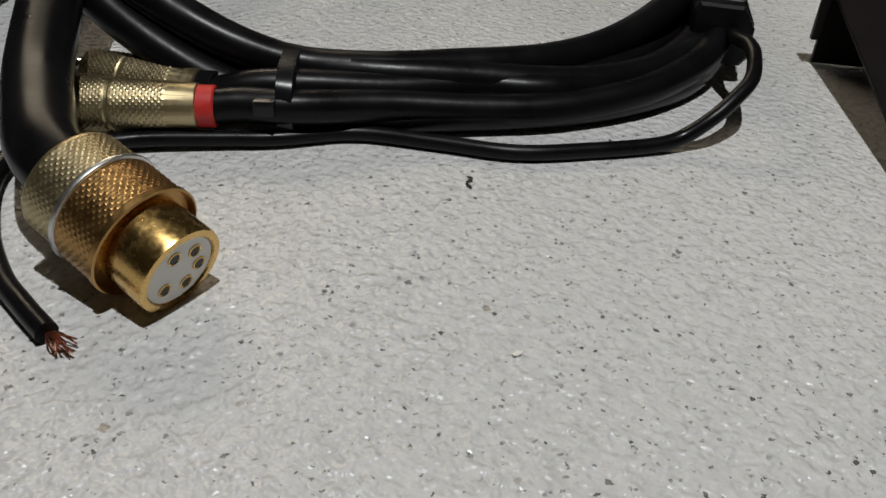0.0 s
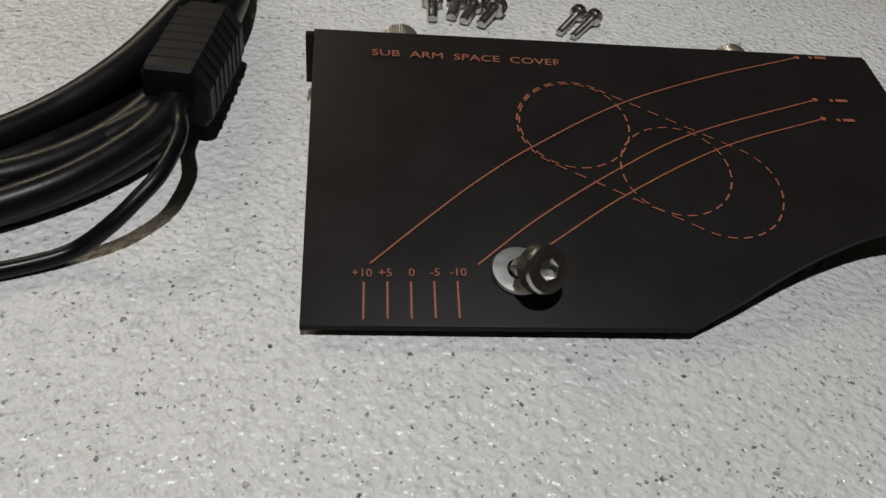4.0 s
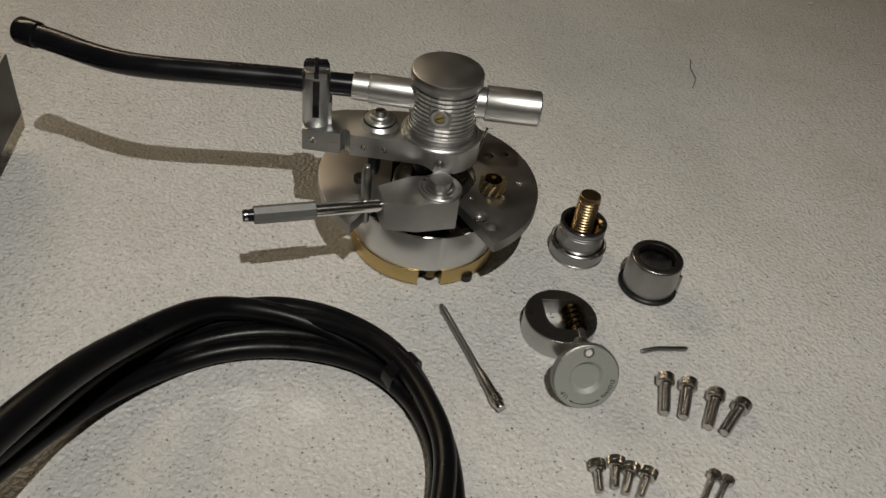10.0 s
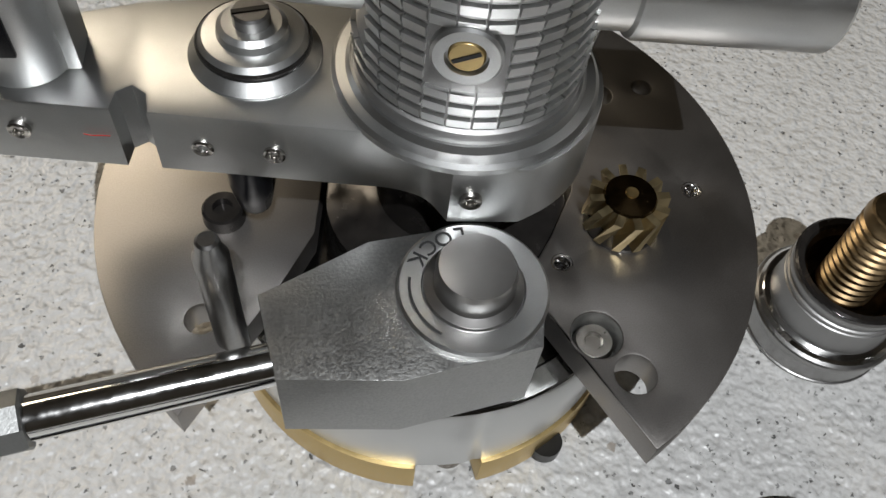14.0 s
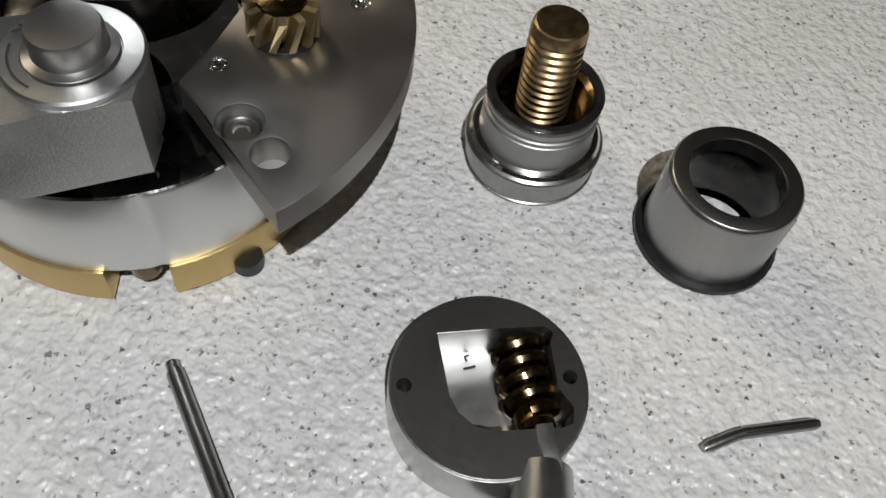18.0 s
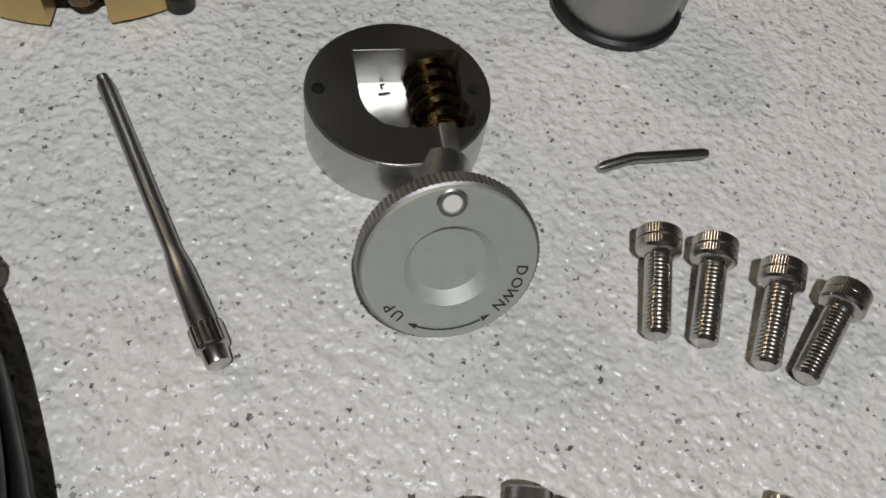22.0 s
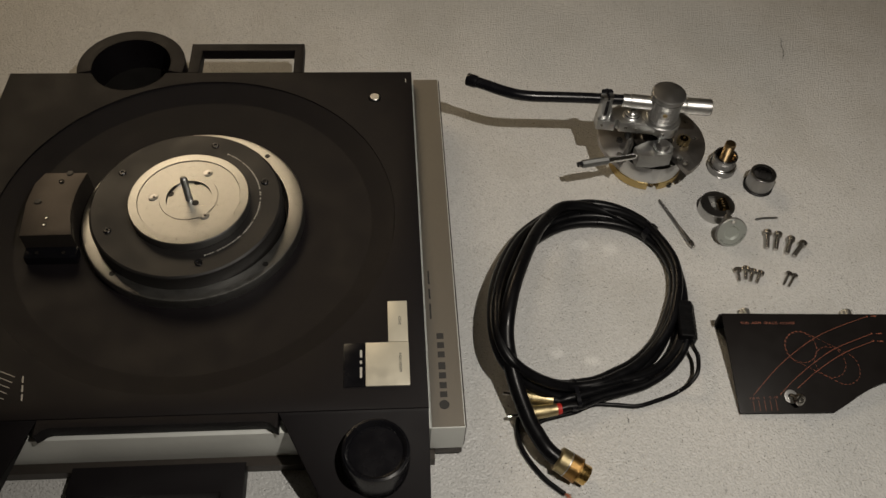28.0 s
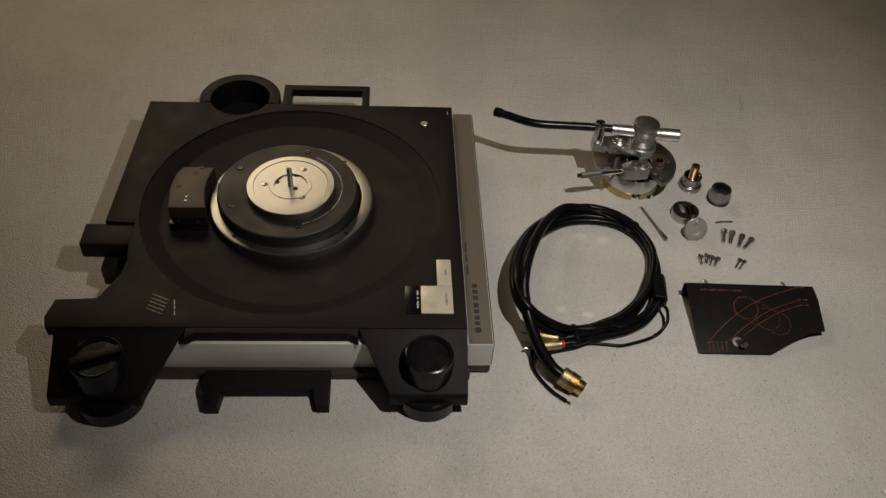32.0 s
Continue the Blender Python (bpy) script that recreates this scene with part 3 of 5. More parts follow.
    part("motor_ring", lathe([(0.0850, 0.0579), (0.0850, 0.0640), (0.0866, 0.0684), (0.0985, 0.0688), (0.1000, 0.0684), (0.1010, 0.0668), (0.1010, 0.0579)], 112, at), M_hubalu, tt, "bright machined aluminium motor ring")
    # raised dark discs imitate the shade of drilled holes
    for a in (228, 318, 48, 138):
        q = at @ Vector((0.0935 * math.cos(radians(a)), 0.0935 * math.sin(radians(a)), 0.0683))
        part("ring_hole", lathe([(0, 0.0006), (0.0026, 0.0006), (0.0026, -0.001)], 16, Matrix.Translation(q)), M_holeshade, tt)
    mx, my = -0.1800, -0.0365
    at = Matrix.Translation((mx, my, 0))
    cover = part("motor_cover", lathe([(0.0862, 0.0580), (0.0862, 0.0815), (0.0855, 0.0840), (0.0838, 0.0852), (0.0560, 0.0855), (0.0, 0.0855)], 96, at), M_hub, tt, "black enamelled motor cover")
    for a in (18, 75, 150, 207, 285):
        q = at @ Vector((0.0725 * math.cos(radians(a)), 0.0725 * math.sin(radians(a)), 0.0855))
        part("cover_screw", lathe([(0.0034, -0.001), (0.0034, 0.0007), (0.0028, 0.0012), (0.0016, 0.0012), (0.0016, 0.0002), (0, 0.0002)], 16, Matrix.Translation(q)), M_gloss, cover)
    words = bmesh.new()
    a = -70.0
    while a < 62:
        span = random.uniform(0.7, 1.6)
        pts = [at @ Vector((0.0665 * math.cos(radians(a + span * i / 2)), 0.0665 * math.sin(radians(a + span * i / 2)), 0.0857)) for i in range(3)]
        ribbon(pts, 0.0013, bm=words)
        a += span + (random.uniform(0.5, 1.0) if random.random() < 0.85 else 3.0)
    tagged(part("cover_marks", words, M_whiteprint, cover), kind="stuff")
    hc = Matrix.Translation((-0.1757, -0.0400, 0))
    hub = part("hub", lathe([(0.0520, 0.0826), (0.0522, 0.0845), (0.0533, 0.0855), (0.0536, 0.0862), (0.0536, 0.0940), (0.0528, 0.0950), (0.0455, 0.0952), (0.0450, 0.0944), (0.0260, 0.0944),
                             (0.0256, 0.0950), (0.0200, 0.0950), (0.0196, 0.0930), (0.0, 0.0930)], 96, hc), M_hubalu, tt, "pale turned aluminium hub")
    for x, y in ((-0.1928, -0.0340), (-0.1704, -0.0205), (-0.1696, -0.0450)):
        part("hub_bore", lathe([(0, 0.0003), (0.0030, 0.0003), (0.0032, -0.0005)], 20, Matrix.Translation((x, y, 0.0931))), M_holeshade, hub)
    for x, y in ((-0.2074, -0.0390), (-0.1598, -0.0615), (-0.1619, -0.0105)):
        part("hub_boss", lathe([(0.0044, -0.0005), (0.0044, 0.0003), (0.0040, 0.0005), (0, 0.0005)], 20, Matrix.Translation((x, y, 0.0944))), M_alu, hub)
        part("hub_bore", lathe([(0, 0.0008), (0.0013, 0.0008), (0.0013, -0.0005)], 12, Matrix.Translation((x + 0.001, y, 0.0944))), M_holeshade, hub)
    part("spindle", lathe([(0.0032, 0.0925), (0.0032, 0.1185), (0.0028, 0.1205), (0.0016, 0.1214), (0, 0.1217)], 24, hc), M_satin, tt, "polished centre spindle")
    # coil box beside the motor
    cut = [(-0.2750 - 0.006 * math.sin(math.pi * i / 8), 0.0010 - 0.0735 * i / 8) for i in range(9)]
    box_body = part("coil_box", prism([(-0.3130, 0.0012)] + cut + [(-0.3195, -0.0730), (-0.3225, -0.0350), (-0.3200, -0.0120)], 0.0579, 0.0850, bevel=0.0012), M_coil, tt, "dark bronze metal coil box")
    for x, y, r, mm in ((-0.3120, -0.0340, 0.0032, M_holeshade), (-0.2960, -0.0100, 0.0025, M_oilyshade), (-0.3000, -0.0530, 0.0018, M_chrome), (-0.3005, -0.0610, 0.0020, M_chrome), (-0.2905, 0.0000, 0.0030, M_holeshade)):
        part("box_screw", lathe([(r, -0.0008), (r, 0.0005), (r * 0.7, 0.0008), (0, 0.0004)], 16, Matrix.Translation((x, y, 0.0850))), mm, box_body)
    part("coil_bracket", block(-0.3190, -0.0850, 0.0579, -0.2740, -0.0725, 0.0680, 0.001), M_gloss, tt)
    for x in (-0.3080, -0.2850):
        part("bracket_screw", lathe([(0, 0.0013), (0.0018, 0.0010), (0.0020, 0)], 12, Matrix.Translation((x, -0.0795, 0.0680))), M_chrome, tt)
    return tt


build_turntable()


# ---------- the cover plate ----------
def plate_z(x, y):
    return 0.0035 + 0.225 * (y + 0.2255) + 0.015 * (x - 0.314)


def on_plate(x, y, rise=0.0003):
    return Vector((x, y, plate_z(x, y) + rise))


def plate_at(x, y, turn=-1.5, rise=0.0003):
    """A place on the plate for words, tilted with it."""
    return Matrix.Translation(on_plate(x, y, rise)) @ Matrix.Rotation(math.atan(0.225), 4, "X") @ Matrix.Rotation(radians(turn), 4, "Z")


def build_cover():
    cv = thing("arm_space_cover", (0.39, -0.18, 0.0), "black sheet-metal cover plate with orange arm diagram, lying on the floor", "cover plate")
    arc = smooth_path([(0.4010, -0.2275, 0), (0.4134, -0.2212, 0), (0.4284, -0.2130, 0), (0.4421, -0.2066, 0), (0.4572, -0.2013, 0), (0.4745, -0.1985, 0)], 4)
    outline = [(0.3148, -0.1335), (0.3137, -0.2254)] + [(p.x, p.y) for p in arc] + [(0.4768, -0.1560), (0.4748, -0.1400)]
    sheet = part("sheet", prism(outline, -0.0014, 0.0, bevel=0.0003, top=lambda x, y: plate_z(x, y)), M_cover, cv)
    hem = []
    for x, y in ((0.3148, -0.1336), (0.4748, -0.1398)):
        hem += [(x, y, plate_z(x, y) - 0.0004)]
    bm = bmesh.new()
    (ax, ay, az), (bx, by, bz) = hem
    quad = [[bm.verts.new((ax, ay + o, z)) for o, z in ((0, az), (0.0014, az), (0.0014, 0.0006), (0, 0.0006))],
            [bm.verts.new((bx, by + o, z)) for o, z in ((0, bz), (0.0014, bz), (0.0014, 0.0006), (0, 0.0006))]]
    for i in range(4):
        k = (i + 1) % 4
        bm.faces.new((quad[0][i], quad[0][k], quad[1][k], quad[1][i]))
    bm.faces.new(quad[0]), bm.faces.new(list(reversed(quad[1])))
    bmesh.ops.recalc_face_normals(bm, faces=bm.faces)
    part("flange", bm, M_cover, cv, "bent-down back flange")
    part("flange_tab", block(0.3124, -0.1345, 0.0080, 0.3148, -0.1322, 0.0232, 0.0003), M_cover, cv)
    for x, y in ((0.3392, -0.1345), (0.4380, -0.1384)):
        m = Matrix.Translation((x, y + 0.0016, 0.0178)) @ Matrix.Rotation(radians(-92), 4, "X")
        part("flange_screw", lathe([(0.0, 0.0), (0.0053, 0.0), (0.0056, 0.0004), (0.0056, 0.0066), (0.0050, 0.0072), (0.0032, 0.0072), (0.0030, 0.0045), (0, 0.0045)], 96, m,
                                   wave=lambda i, j: 0.00012 if (i % 2 and j in (2, 3)) else 0.0), M_alu, cv, "knurled steel cap screw")
    # orange print
    for pts in ([(0.3290, -0.2101), (0.3432, -0.1971), (0.3565, -0.1857), (0.3710, -0.1752), (0.3965, -0.1600), (0.4240, -0.1492), (0.4535, -0.1404)],
                [(0.3535, -0.2106), (0.3706, -0.1967), (0.3940, -0.1812), (0.4165, -0.1694), (0.4534, -0.1571)],
                [(0.3711, -0.2052), (0.3930, -0.1902), (0.4221, -0.1746), (0.4534, -0.1641)]):
        way = [on_plate(p.x, p.y) for p in smooth_path([(x, y, 0) for x, y in pts], 8)]
        ink = ribbon(way, 0.00042)
        e = way[-1]
        lathe([(0, 0.0001), (0.0008, 0.0001), (0.0008, -0.0002)], 12, Matrix.Translation(e), ink)
        part("arm_curve", ink, M_print, sheet)
    dash = bmesh.new()

    def dashed(points, on=3, off=2, width=0.00042):
        i = 0
        while i + 1 < len(points):
            seg = points[i:i + on + 1]
            if len(seg) > 1:
                ribbon([on_plate(x, y, 0.00035) for x, y in seg], width, bm=dash)
            i += on + off

    dashed(circle(0.3830, -0.1675, 0.0146, 110, 5, 364))
    dashed(circle(0.4072, -0.1825, 0.0143, 110, 5, 364))
    # the long outline round both
    ax, ay, bx, by, ra, rb = 0.3830, -0.1675, 0.4185, -0.1885, 0.0152, 0.0150
    d = math.degrees(math.atan2(by - ay, bx - ax))
    left = circle(ax, ay, ra, 60, d + 90, d + 270)
    right = circle(bx, by, rb, 60, d - 90, d + 90)
    ring = left + [(left[-1][0] + (right[0][0] - left[-1][0]) * i / 40, left[-1][1] + (right[0][1] - left[-1][1]) * i / 40) for i in range(1, 40)] + right
    ring += [(right[-1][0] + (left[0][0] - right[-1][0]) * i / 40, right[-1][1] + (left[0][1] - right[-1][1]) * i / 40) for i in range(1, 40)]
    dashed(ring)
    part("arm_outline", dash, M_print, sheet)
    scale = bmesh.new()
    for i, word in enumerate(("+10", "+5", "0", "-5", "-10")):
        x = 0.3275 + 0.00525 * i
        ribbon([on_plate(x, -0.2149), on_plate(x - 0.0002, -0.2243)], 0.00045, bm=scale)
        lettering("scale_numbers", word, 0.0030, plate_at(x - (0.0004 if i < 2 else -0.0003), -0.2127, -1.0), M_print, sheet)
    part("scale_lines", scale, M_print, sheet)
    lettering("title", "SUB  ARM  SPACE  COVER", 0.00345, plate_at(0.3568, -0.1436, -1.8) @ Matrix.Diagonal((1.33, 1, 1, 1)), M_print, sheet)
    for x, y in ((0.4590, -0.1402), (0.4595, -0.1572), (0.4590, -0.1645)):
        for k, w in enumerate((0.0010, 0.0034)):
            bars = bmesh.new()
            ribbon([on_plate(x - 0.0018 + 0.0018 * k, y), on_plate(x - 0.0018 + 0.0018 * k + w, y - 0.0001)], 0.0013, bm=bars)
            part("curve_mark", bars, M_print, sheet)
    # screw with washer through the plate
    axis = Matrix.Translation(on_plate(0.3628, -0.2125, 0.0)) @ Matrix.Rotation(math.atan(0.225), 4, "X")
    foot = on_plate(0.3628, -0.2122, 0.0012)
    part("washer", lathe([(0.0029, 0.0002), (0.0062, 0.0002), (0.0065, 0.0006), (0.0062, 0.0013), (0.0048, 0.0014), (0.0029, 0.0014)], 36, axis), M_alu, cv, "bright steel washer")
    axis = frame_to(foot, foot + Vector((0.0058, -0.0122, 0.0105)))
    bolt = part("bolt", lathe([(0, 0.0005), (0.0026, 0.0005), (0.0026, 0.0070), (0.0047, 0.0072), (0.0053, 0.0076), (0.0054, 0.0112), (0.0050, 0.0120), (0.0034, 0.0122)], 96, axis,
                              wave=lambda i, j: 0.00014 if (i % 2 and j in (4, 5)) else 0.0), M_screw, cv, "knurled hexagon socket screw")
    part("bolt_rim", lathe([(0.0034, 0.0122), (0.0026, 0.0122), (0.0024, 0.0120), (0.0024, 0.0090)], 6, axis), M_screw, bolt)
    part("bolt_face", lathe([(0.0035, 0.01215), (0.0025, 0.01217), (0.0024, 0.0119)], 48, axis), M_chrome, bolt)
    part("bolt_socket", lathe([(0, 0.0092), (0.0025, 0.0092), (0.0025, 0.0088)], 24, axis), M_satin, bolt)
    return cv


build_cover()


# ---------- the tonearm ----------
BX, BY = 0.2893, 0.0842            # centre of its base
PX, PY = 0.2915, 0.0825            # pivot


def build_tonearm():
    arm = thing("tonearm", (BX, BY, 0.0), "silver tonearm with black tube on round steel base, on floor", "tonearm")
    c = Matrix.Translation((BX, BY - 0.0012, 0))
    # brass ring at the bottom, open in front
    a0, a1 = 262.0, 279.5
    outer = circle(BX, BY - 0.0012, 0.0397, 90, a1, a0 + 360)
    inner = circle(BX, BY - 0.0012, 0.0335, 90, a0 + 360, a1)
    part("brass_ring", prism(outer + inner, 0.0010, 0.0102, bevel=0.0004), M_goldring, arm, "satin brass ring with a gap in front")
    for a in (285, 200, 60):
        q = c @ Vector((0.0362 * math.cos(radians(a)), 0.0362 * math.sin(radians(a)), 0))
        part("foot_screw", lathe([(0, 0), (0.0030, 0), (0.0034, 0.0006), (0.0034, 0.0012)], 20, Matrix.Translation(q)), M_gloss, arm)
    part("foot_screw", lathe([(0, 0), (0.0028, 0), (0.0032, 0.0006), (0.0032, 0.0040), (0, 0.0040)], 20, Matrix.Translation((0.3100, 0.0495, 0))), M_rubber, arm)
    part("foot_screw", lathe([(0, 0), (0.0030, 0), (0.0032, 0.0006), (0.0032, 0.0050), (0, 0.0050)], 20, Matrix.Translation((0.2905, 0.0485, 0.0040))), M_oilbrass, arm)
    drum = part("drum", lathe([(0.0300, 0.0102), (0.0388, 0.0102), (0.0390, 0.0110), (0.0390, 0.0318), (0.0387, 0.0323)], 360, c, wave=lambda i, j: -0.00030 * max(0.0, 1 - ((i - 277.6) / 1.9) ** 2) if 1 <= j <= 3 else 0.0), M_alu, arm, "bright steel drum with a shallow upright flute")
    part("drum_top", lathe([(0.0387, 0.0323), (0.0383, 0.0326), (0.0345, 0.0326), (0.0335, 0.0305), (0.0180, 0.0300)], 112, c), M_drumtop, drum, "dark polished drum top")
    part("drum_floor", lathe([(0, 0.0060), (0.0300, 0.0060), (0.0300, 0.0290), (0, 0.0290)], 48, c), M_oilyshade, drum)
    gear = bmesh.new()
    tube([Vector((0.2850 + 0.0130 * i / 40, 0.0490 - 0.0008 * math.sin(i * math.pi / 40), 0.0308 + (0.0011 if i % 2 else 0.0))) for i in range(41)], 0.0013, 8, bm=gear)
    part("toothed_edge", gear, M_screw, drum)

    # slotted round plate
    left, right = 223.6, 299.4
    rim = circle(BX, BY, 0.0578, 110, right, left + 360)
    hole_list = [circle(0.2501, 0.0605, 0.0027, 20), circle(0.3174, 0.0464, 0.0034, 24), circle(0.3126, 0.0537, 0.0043, 24), circle(0.3364, 0.0819, 0.0014, 14), circle(0.3094, 0.0676, 0.0014, 14),
                 circle(0.3240, 0.1062, 0.0027, 18), circle(0.3332, 0.1079, 0.0020, 16), circle(0.2535, 0.1180, 0.0030, 18), circle(0.2850, 0.1280, 0.0027, 18)]
    bite = [(0.2620, 0.0655), (0.2680, 0.0760), (0.2700, 0.0900)] + circle(PX, PY + 0.004, 0.0235, 26, 160, 5)[1:-1] + [(0.3140, 0.0830), (0.3090, 0.0740), (0.3021, 0.0638)]
    plate = part("base_plate", prism(rim + bite, 0.0335, 0.0395, holes=hole_list, bevel=0.0004), M_disc, arm, "stained steel round plate with drilled holes")
    for x, y, r in ((0.3126, 0.0537, 0.0044),):
        part("hole_sleeve", lathe([(r - 0.0006, 0.0340), (r - 0.0006, 0.0380), (r - 0.00015, 0.0391), (r - 0.00015, 0.0340)], 24, Matrix.Translation((x, y, 0))), M_satin, plate)
    for x, y in ((0.3364, 0.0819), (0.3094, 0.0676)):
        turns = [(0.0019, 0.03955)]
        for k in range(6):
            turns += [(0.00150, 0.0394 - 0.0008 * k), (0.00115, 0.0390 - 0.0008 * k)]
        part("threaded_rim", lathe(turns, 20, Matrix.Translation((x, y, 0))), M_chrome, plate, "bright threaded hole")
    part("recessed_screw", lathe([(0, 0.0368), (0.0013, 0.0368), (0.0016, 0.0374), (0.0030, 0.0374), (0.0034, 0.0366), (0.0036, 0.0340), (0, 0.0340)], 24, Matrix.Translation((0.3126, 0.0537, 0))), M_screw, plate)
    part("plate_screw", lathe([(0.0036, 0.0395), (0.0035, 0.0420), (0.0031, 0.0424), (0.0017, 0.0424), (0.0017, 0.0408), (0, 0.0408)], 24, Matrix.Translation((0.2530, 0.0800, 0))), M_oilyshade, plate, "oily socket screw")
    part("column", lathe([(0.0215, 0.0300), (0.0215, 0.0378), (0.0190, 0.0385), (0.0150, 0.0386), (0.0125, 0.0400), (0.0120, 0.0585), (0, 0.0585)], 56, Matrix.Translation((PX, PY + 0.002, 0))), M_oilyshade, arm, "oily black pivot column")
    # pinion standing on the plate
    pin = bmesh.new()
    n = 12
    lo, hi = [], []
    for i in range(n * 4):
        rr = 0.0070 if i % 4 in (1, 2) else 0.0040
        a = 2 * math.pi * (i // 4 + (0.0, 0.14, 0.52, 0.66)[i % 4]) / n
        lo.append(pin.verts.new((0.3213 + rr * math.cos(a), 0.0755 + rr * math.sin(a), 0.0402)))
        hi.append(pin.verts.new((0.3213 + rr * math.cos(a + 0.34), 0.0755 + rr * math.sin(a + 0.34), 0.0470)))
    for i in range(n * 4):
        k = (i + 1) % (n * 4)
        pin.faces.new((lo[i], lo[k], hi[k], hi[i]))
    pin.faces.new(hi), pin.faces.new(list(reversed(lo)))
    bmesh.ops.recalc_face_normals(pin, faces=pin.faces)
    pinion = part("pinion", pin, M_oldbrass, arm, "small brass helical pinion", 20)
    part("pinion_pin", rod((0.3213, 0.0755, 0.0395), (0.3213, 0.0755, 0.0482), 0.0011), M_goldring, pinion)
    part("pinion_boss", lathe([(0.0011, 0.0479), (0.0016, 0.0478), (0.0044, 0.0474), (0.0047, 0.0469)], 28, Matrix.Translation((0.3213, 0.0755, 0))), M_oilbrass, pinion)
    part("pinion_seat", lathe([(0, 0.0396), (0.0066, 0.0396), (0.0066, 0.0402), (0, 0.0402)], 32, Matrix.Translation((0.3213, 0.0755, 0))), M_oilyshade, pinion, "oily black seat")
    part("plate_peg", rod((0.3165, 0.1045, 0.0395), (0.3210, 0.1085, 0.0560), 0.0009), M_chrome, arm)

    # lock block with lever
    outline = [(0.2617, 0.0556), (0.2642, 0.0428), (0.2806, 0.0415), (0.3000, 0.0452), (0.3014, 0.0520)] + circle(0.2918, 0.0565, 0.0098, 16, -20, 120) + [(0.2773, 0.0636)]
    lock = part("lock_block", prism(outline, 0.0372, 0.0540, bevel=0.0005), M_cast, arm, "satin grey lock block")
    bx, by = 0.2914, 0.0545
    boss = part("lock_boss", lathe([(0.0108, 0.0538), (0.0108, 0.0550), (0.0104, 0.0554), (0.0074, 0.0554), (0.0072, 0.0550), (0, 0.0550)], 56, Matrix.Translation((bx, by, 0))), M_satin, lock)
    part("lock_button", lathe([(0.0071, 0.0550), (0.0071, 0.0560), (0.0058, 0.0564), (0.0056, 0.0572), (0.0057, 0.0596), (0.0053, 0.0606), (0, 0.0606)], 48, Matrix.Translation((bx, by, 0))), M_facetop, lock, "round polished lock button")
    for i, ch in enumerate("LOCK"):
        a = 96 + 17 * i
        lettering("lock_word", ch, 0.0034, Matrix.Translation((bx + 0.0089 * math.cos(radians(a)), by + 0.0089 * math.sin(radians(a)), 0.0555)) @ Matrix.Rotation(radians(a + 90), 4, "Z"), M_darkprint, boss)
    arrow = bmesh.new()
    ribbon([Vector((bx + 0.0090 * math.cos(radians(a)), by + 0.0090 * math.sin(radians(a)), 0.0556)) for a in range(168, 236, 6)], 0.0004, bm=arrow)
    part("lock_arrow", arrow, M_darkprint, boss)
    part("lock_shaft", rod((0.2820, 0.0520, 0.0322), (0.2820, 0.0520, 0.0402), 0.0045), M_oilyshade, lock)
    lever = part("lever", rod((0.2665, 0.0485, 0.0488), (0.2309, 0.0418, 0.0492), 0.0031, bevel=0.0003), M_chrome, arm, "polished lever rod")
    part("lever_sleeve", rod((0.2313, 0.0419, 0.0492), (0.2031, 0.0364, 0.0496), 0.0043, seg=8, bevel=0.0003), M_grip, lever, "ribbed aluminium lever grip")
    part("lever_tip", rod((0.2034, 0.0365, 0.0496), (0.1983, 0.0355, 0.0497), 0.0030, 0.0027, bevel=0.0003), M_gloss, lever, "black lever tip")
    part("lever_tip_band", rod((0.2004, 0.0359, 0.0497), (0.1990, 0.0356, 0.0497), 0.0031), M_chrome, lever)

    lock.location = (-0.0012, -0.0018, 0.0030)
    lever.location = (-0.0002, -0.0016, 0.0024)

    # arm board
    notch = [(0.2418, 0.0762), (0.2424, 0.0795), (0.2444, 0.0806), (0.2463, 0.0790), (0.2467, 0.0755)]
    front = smooth_path([(0.2740, 0.0712, 0), (0.2800, 0.0702, 0), (0.2848, 0.0680, 0), (0.2876, 0.0638, 0)], 5)
    outline = [(0.2233, 0.0790)] + notch + [(p.x, p.y) for p in front] + [(0.2980, 0.0632)] + circle(PX + 0.0005, PY, 0.0200, 36, -65, 128) + [(0.2720, 0.0990), (0.2450, 0.0980), (0.2235, 0.0930)]
    board = part("arm_board", prism(outline, 0.0585, 0.0704, bevel=0.0005), M_satin, arm, "satin grey machined arm board")
    for x, y, z in ((0.2284, 0.0781, 0.0650), (0.2534, 0.0747, 0.0640), (0.2634, 0.0730, 0.0640), (0.2905, 0.0634, 0.0640)):
        m = Matrix.Translation((x, y, z)) @ Matrix.Rotation(radians(90), 4, "X") @ Matrix.Rotation(radians(-7), 4, "Y")
        part("set_screw", lathe([(0.0016, -0.0010), (0.0016, 0.0006), (0.0013, 0.0008), (0.0008, 0.0006), (0.0007, 0.0002), (0, 0.0002)], 16, m), M_screw, board)
    stroke = tube(smooth_path([(0.2372, 0.07646, 0.0653), (0.2384, 0.07630, 0.0651), (0.2396, 0.07616, 0.0652), (0.2408, 0.07600, 0.0652)], 3), 0.00008, 6)
    part("pen_stroke", stroke, M_red, board, "thin red pen stroke")
    part("pivot_collar", lathe([(0.0196, 0.0700), (0.0196, 0.0710), (0.0190, 0.0716), (0.0176, 0.0718), (0.0170, 0.0728), (0, 0.0728)], 80, Matrix.Translation((PX, PY, 0))), M_satin, arm)
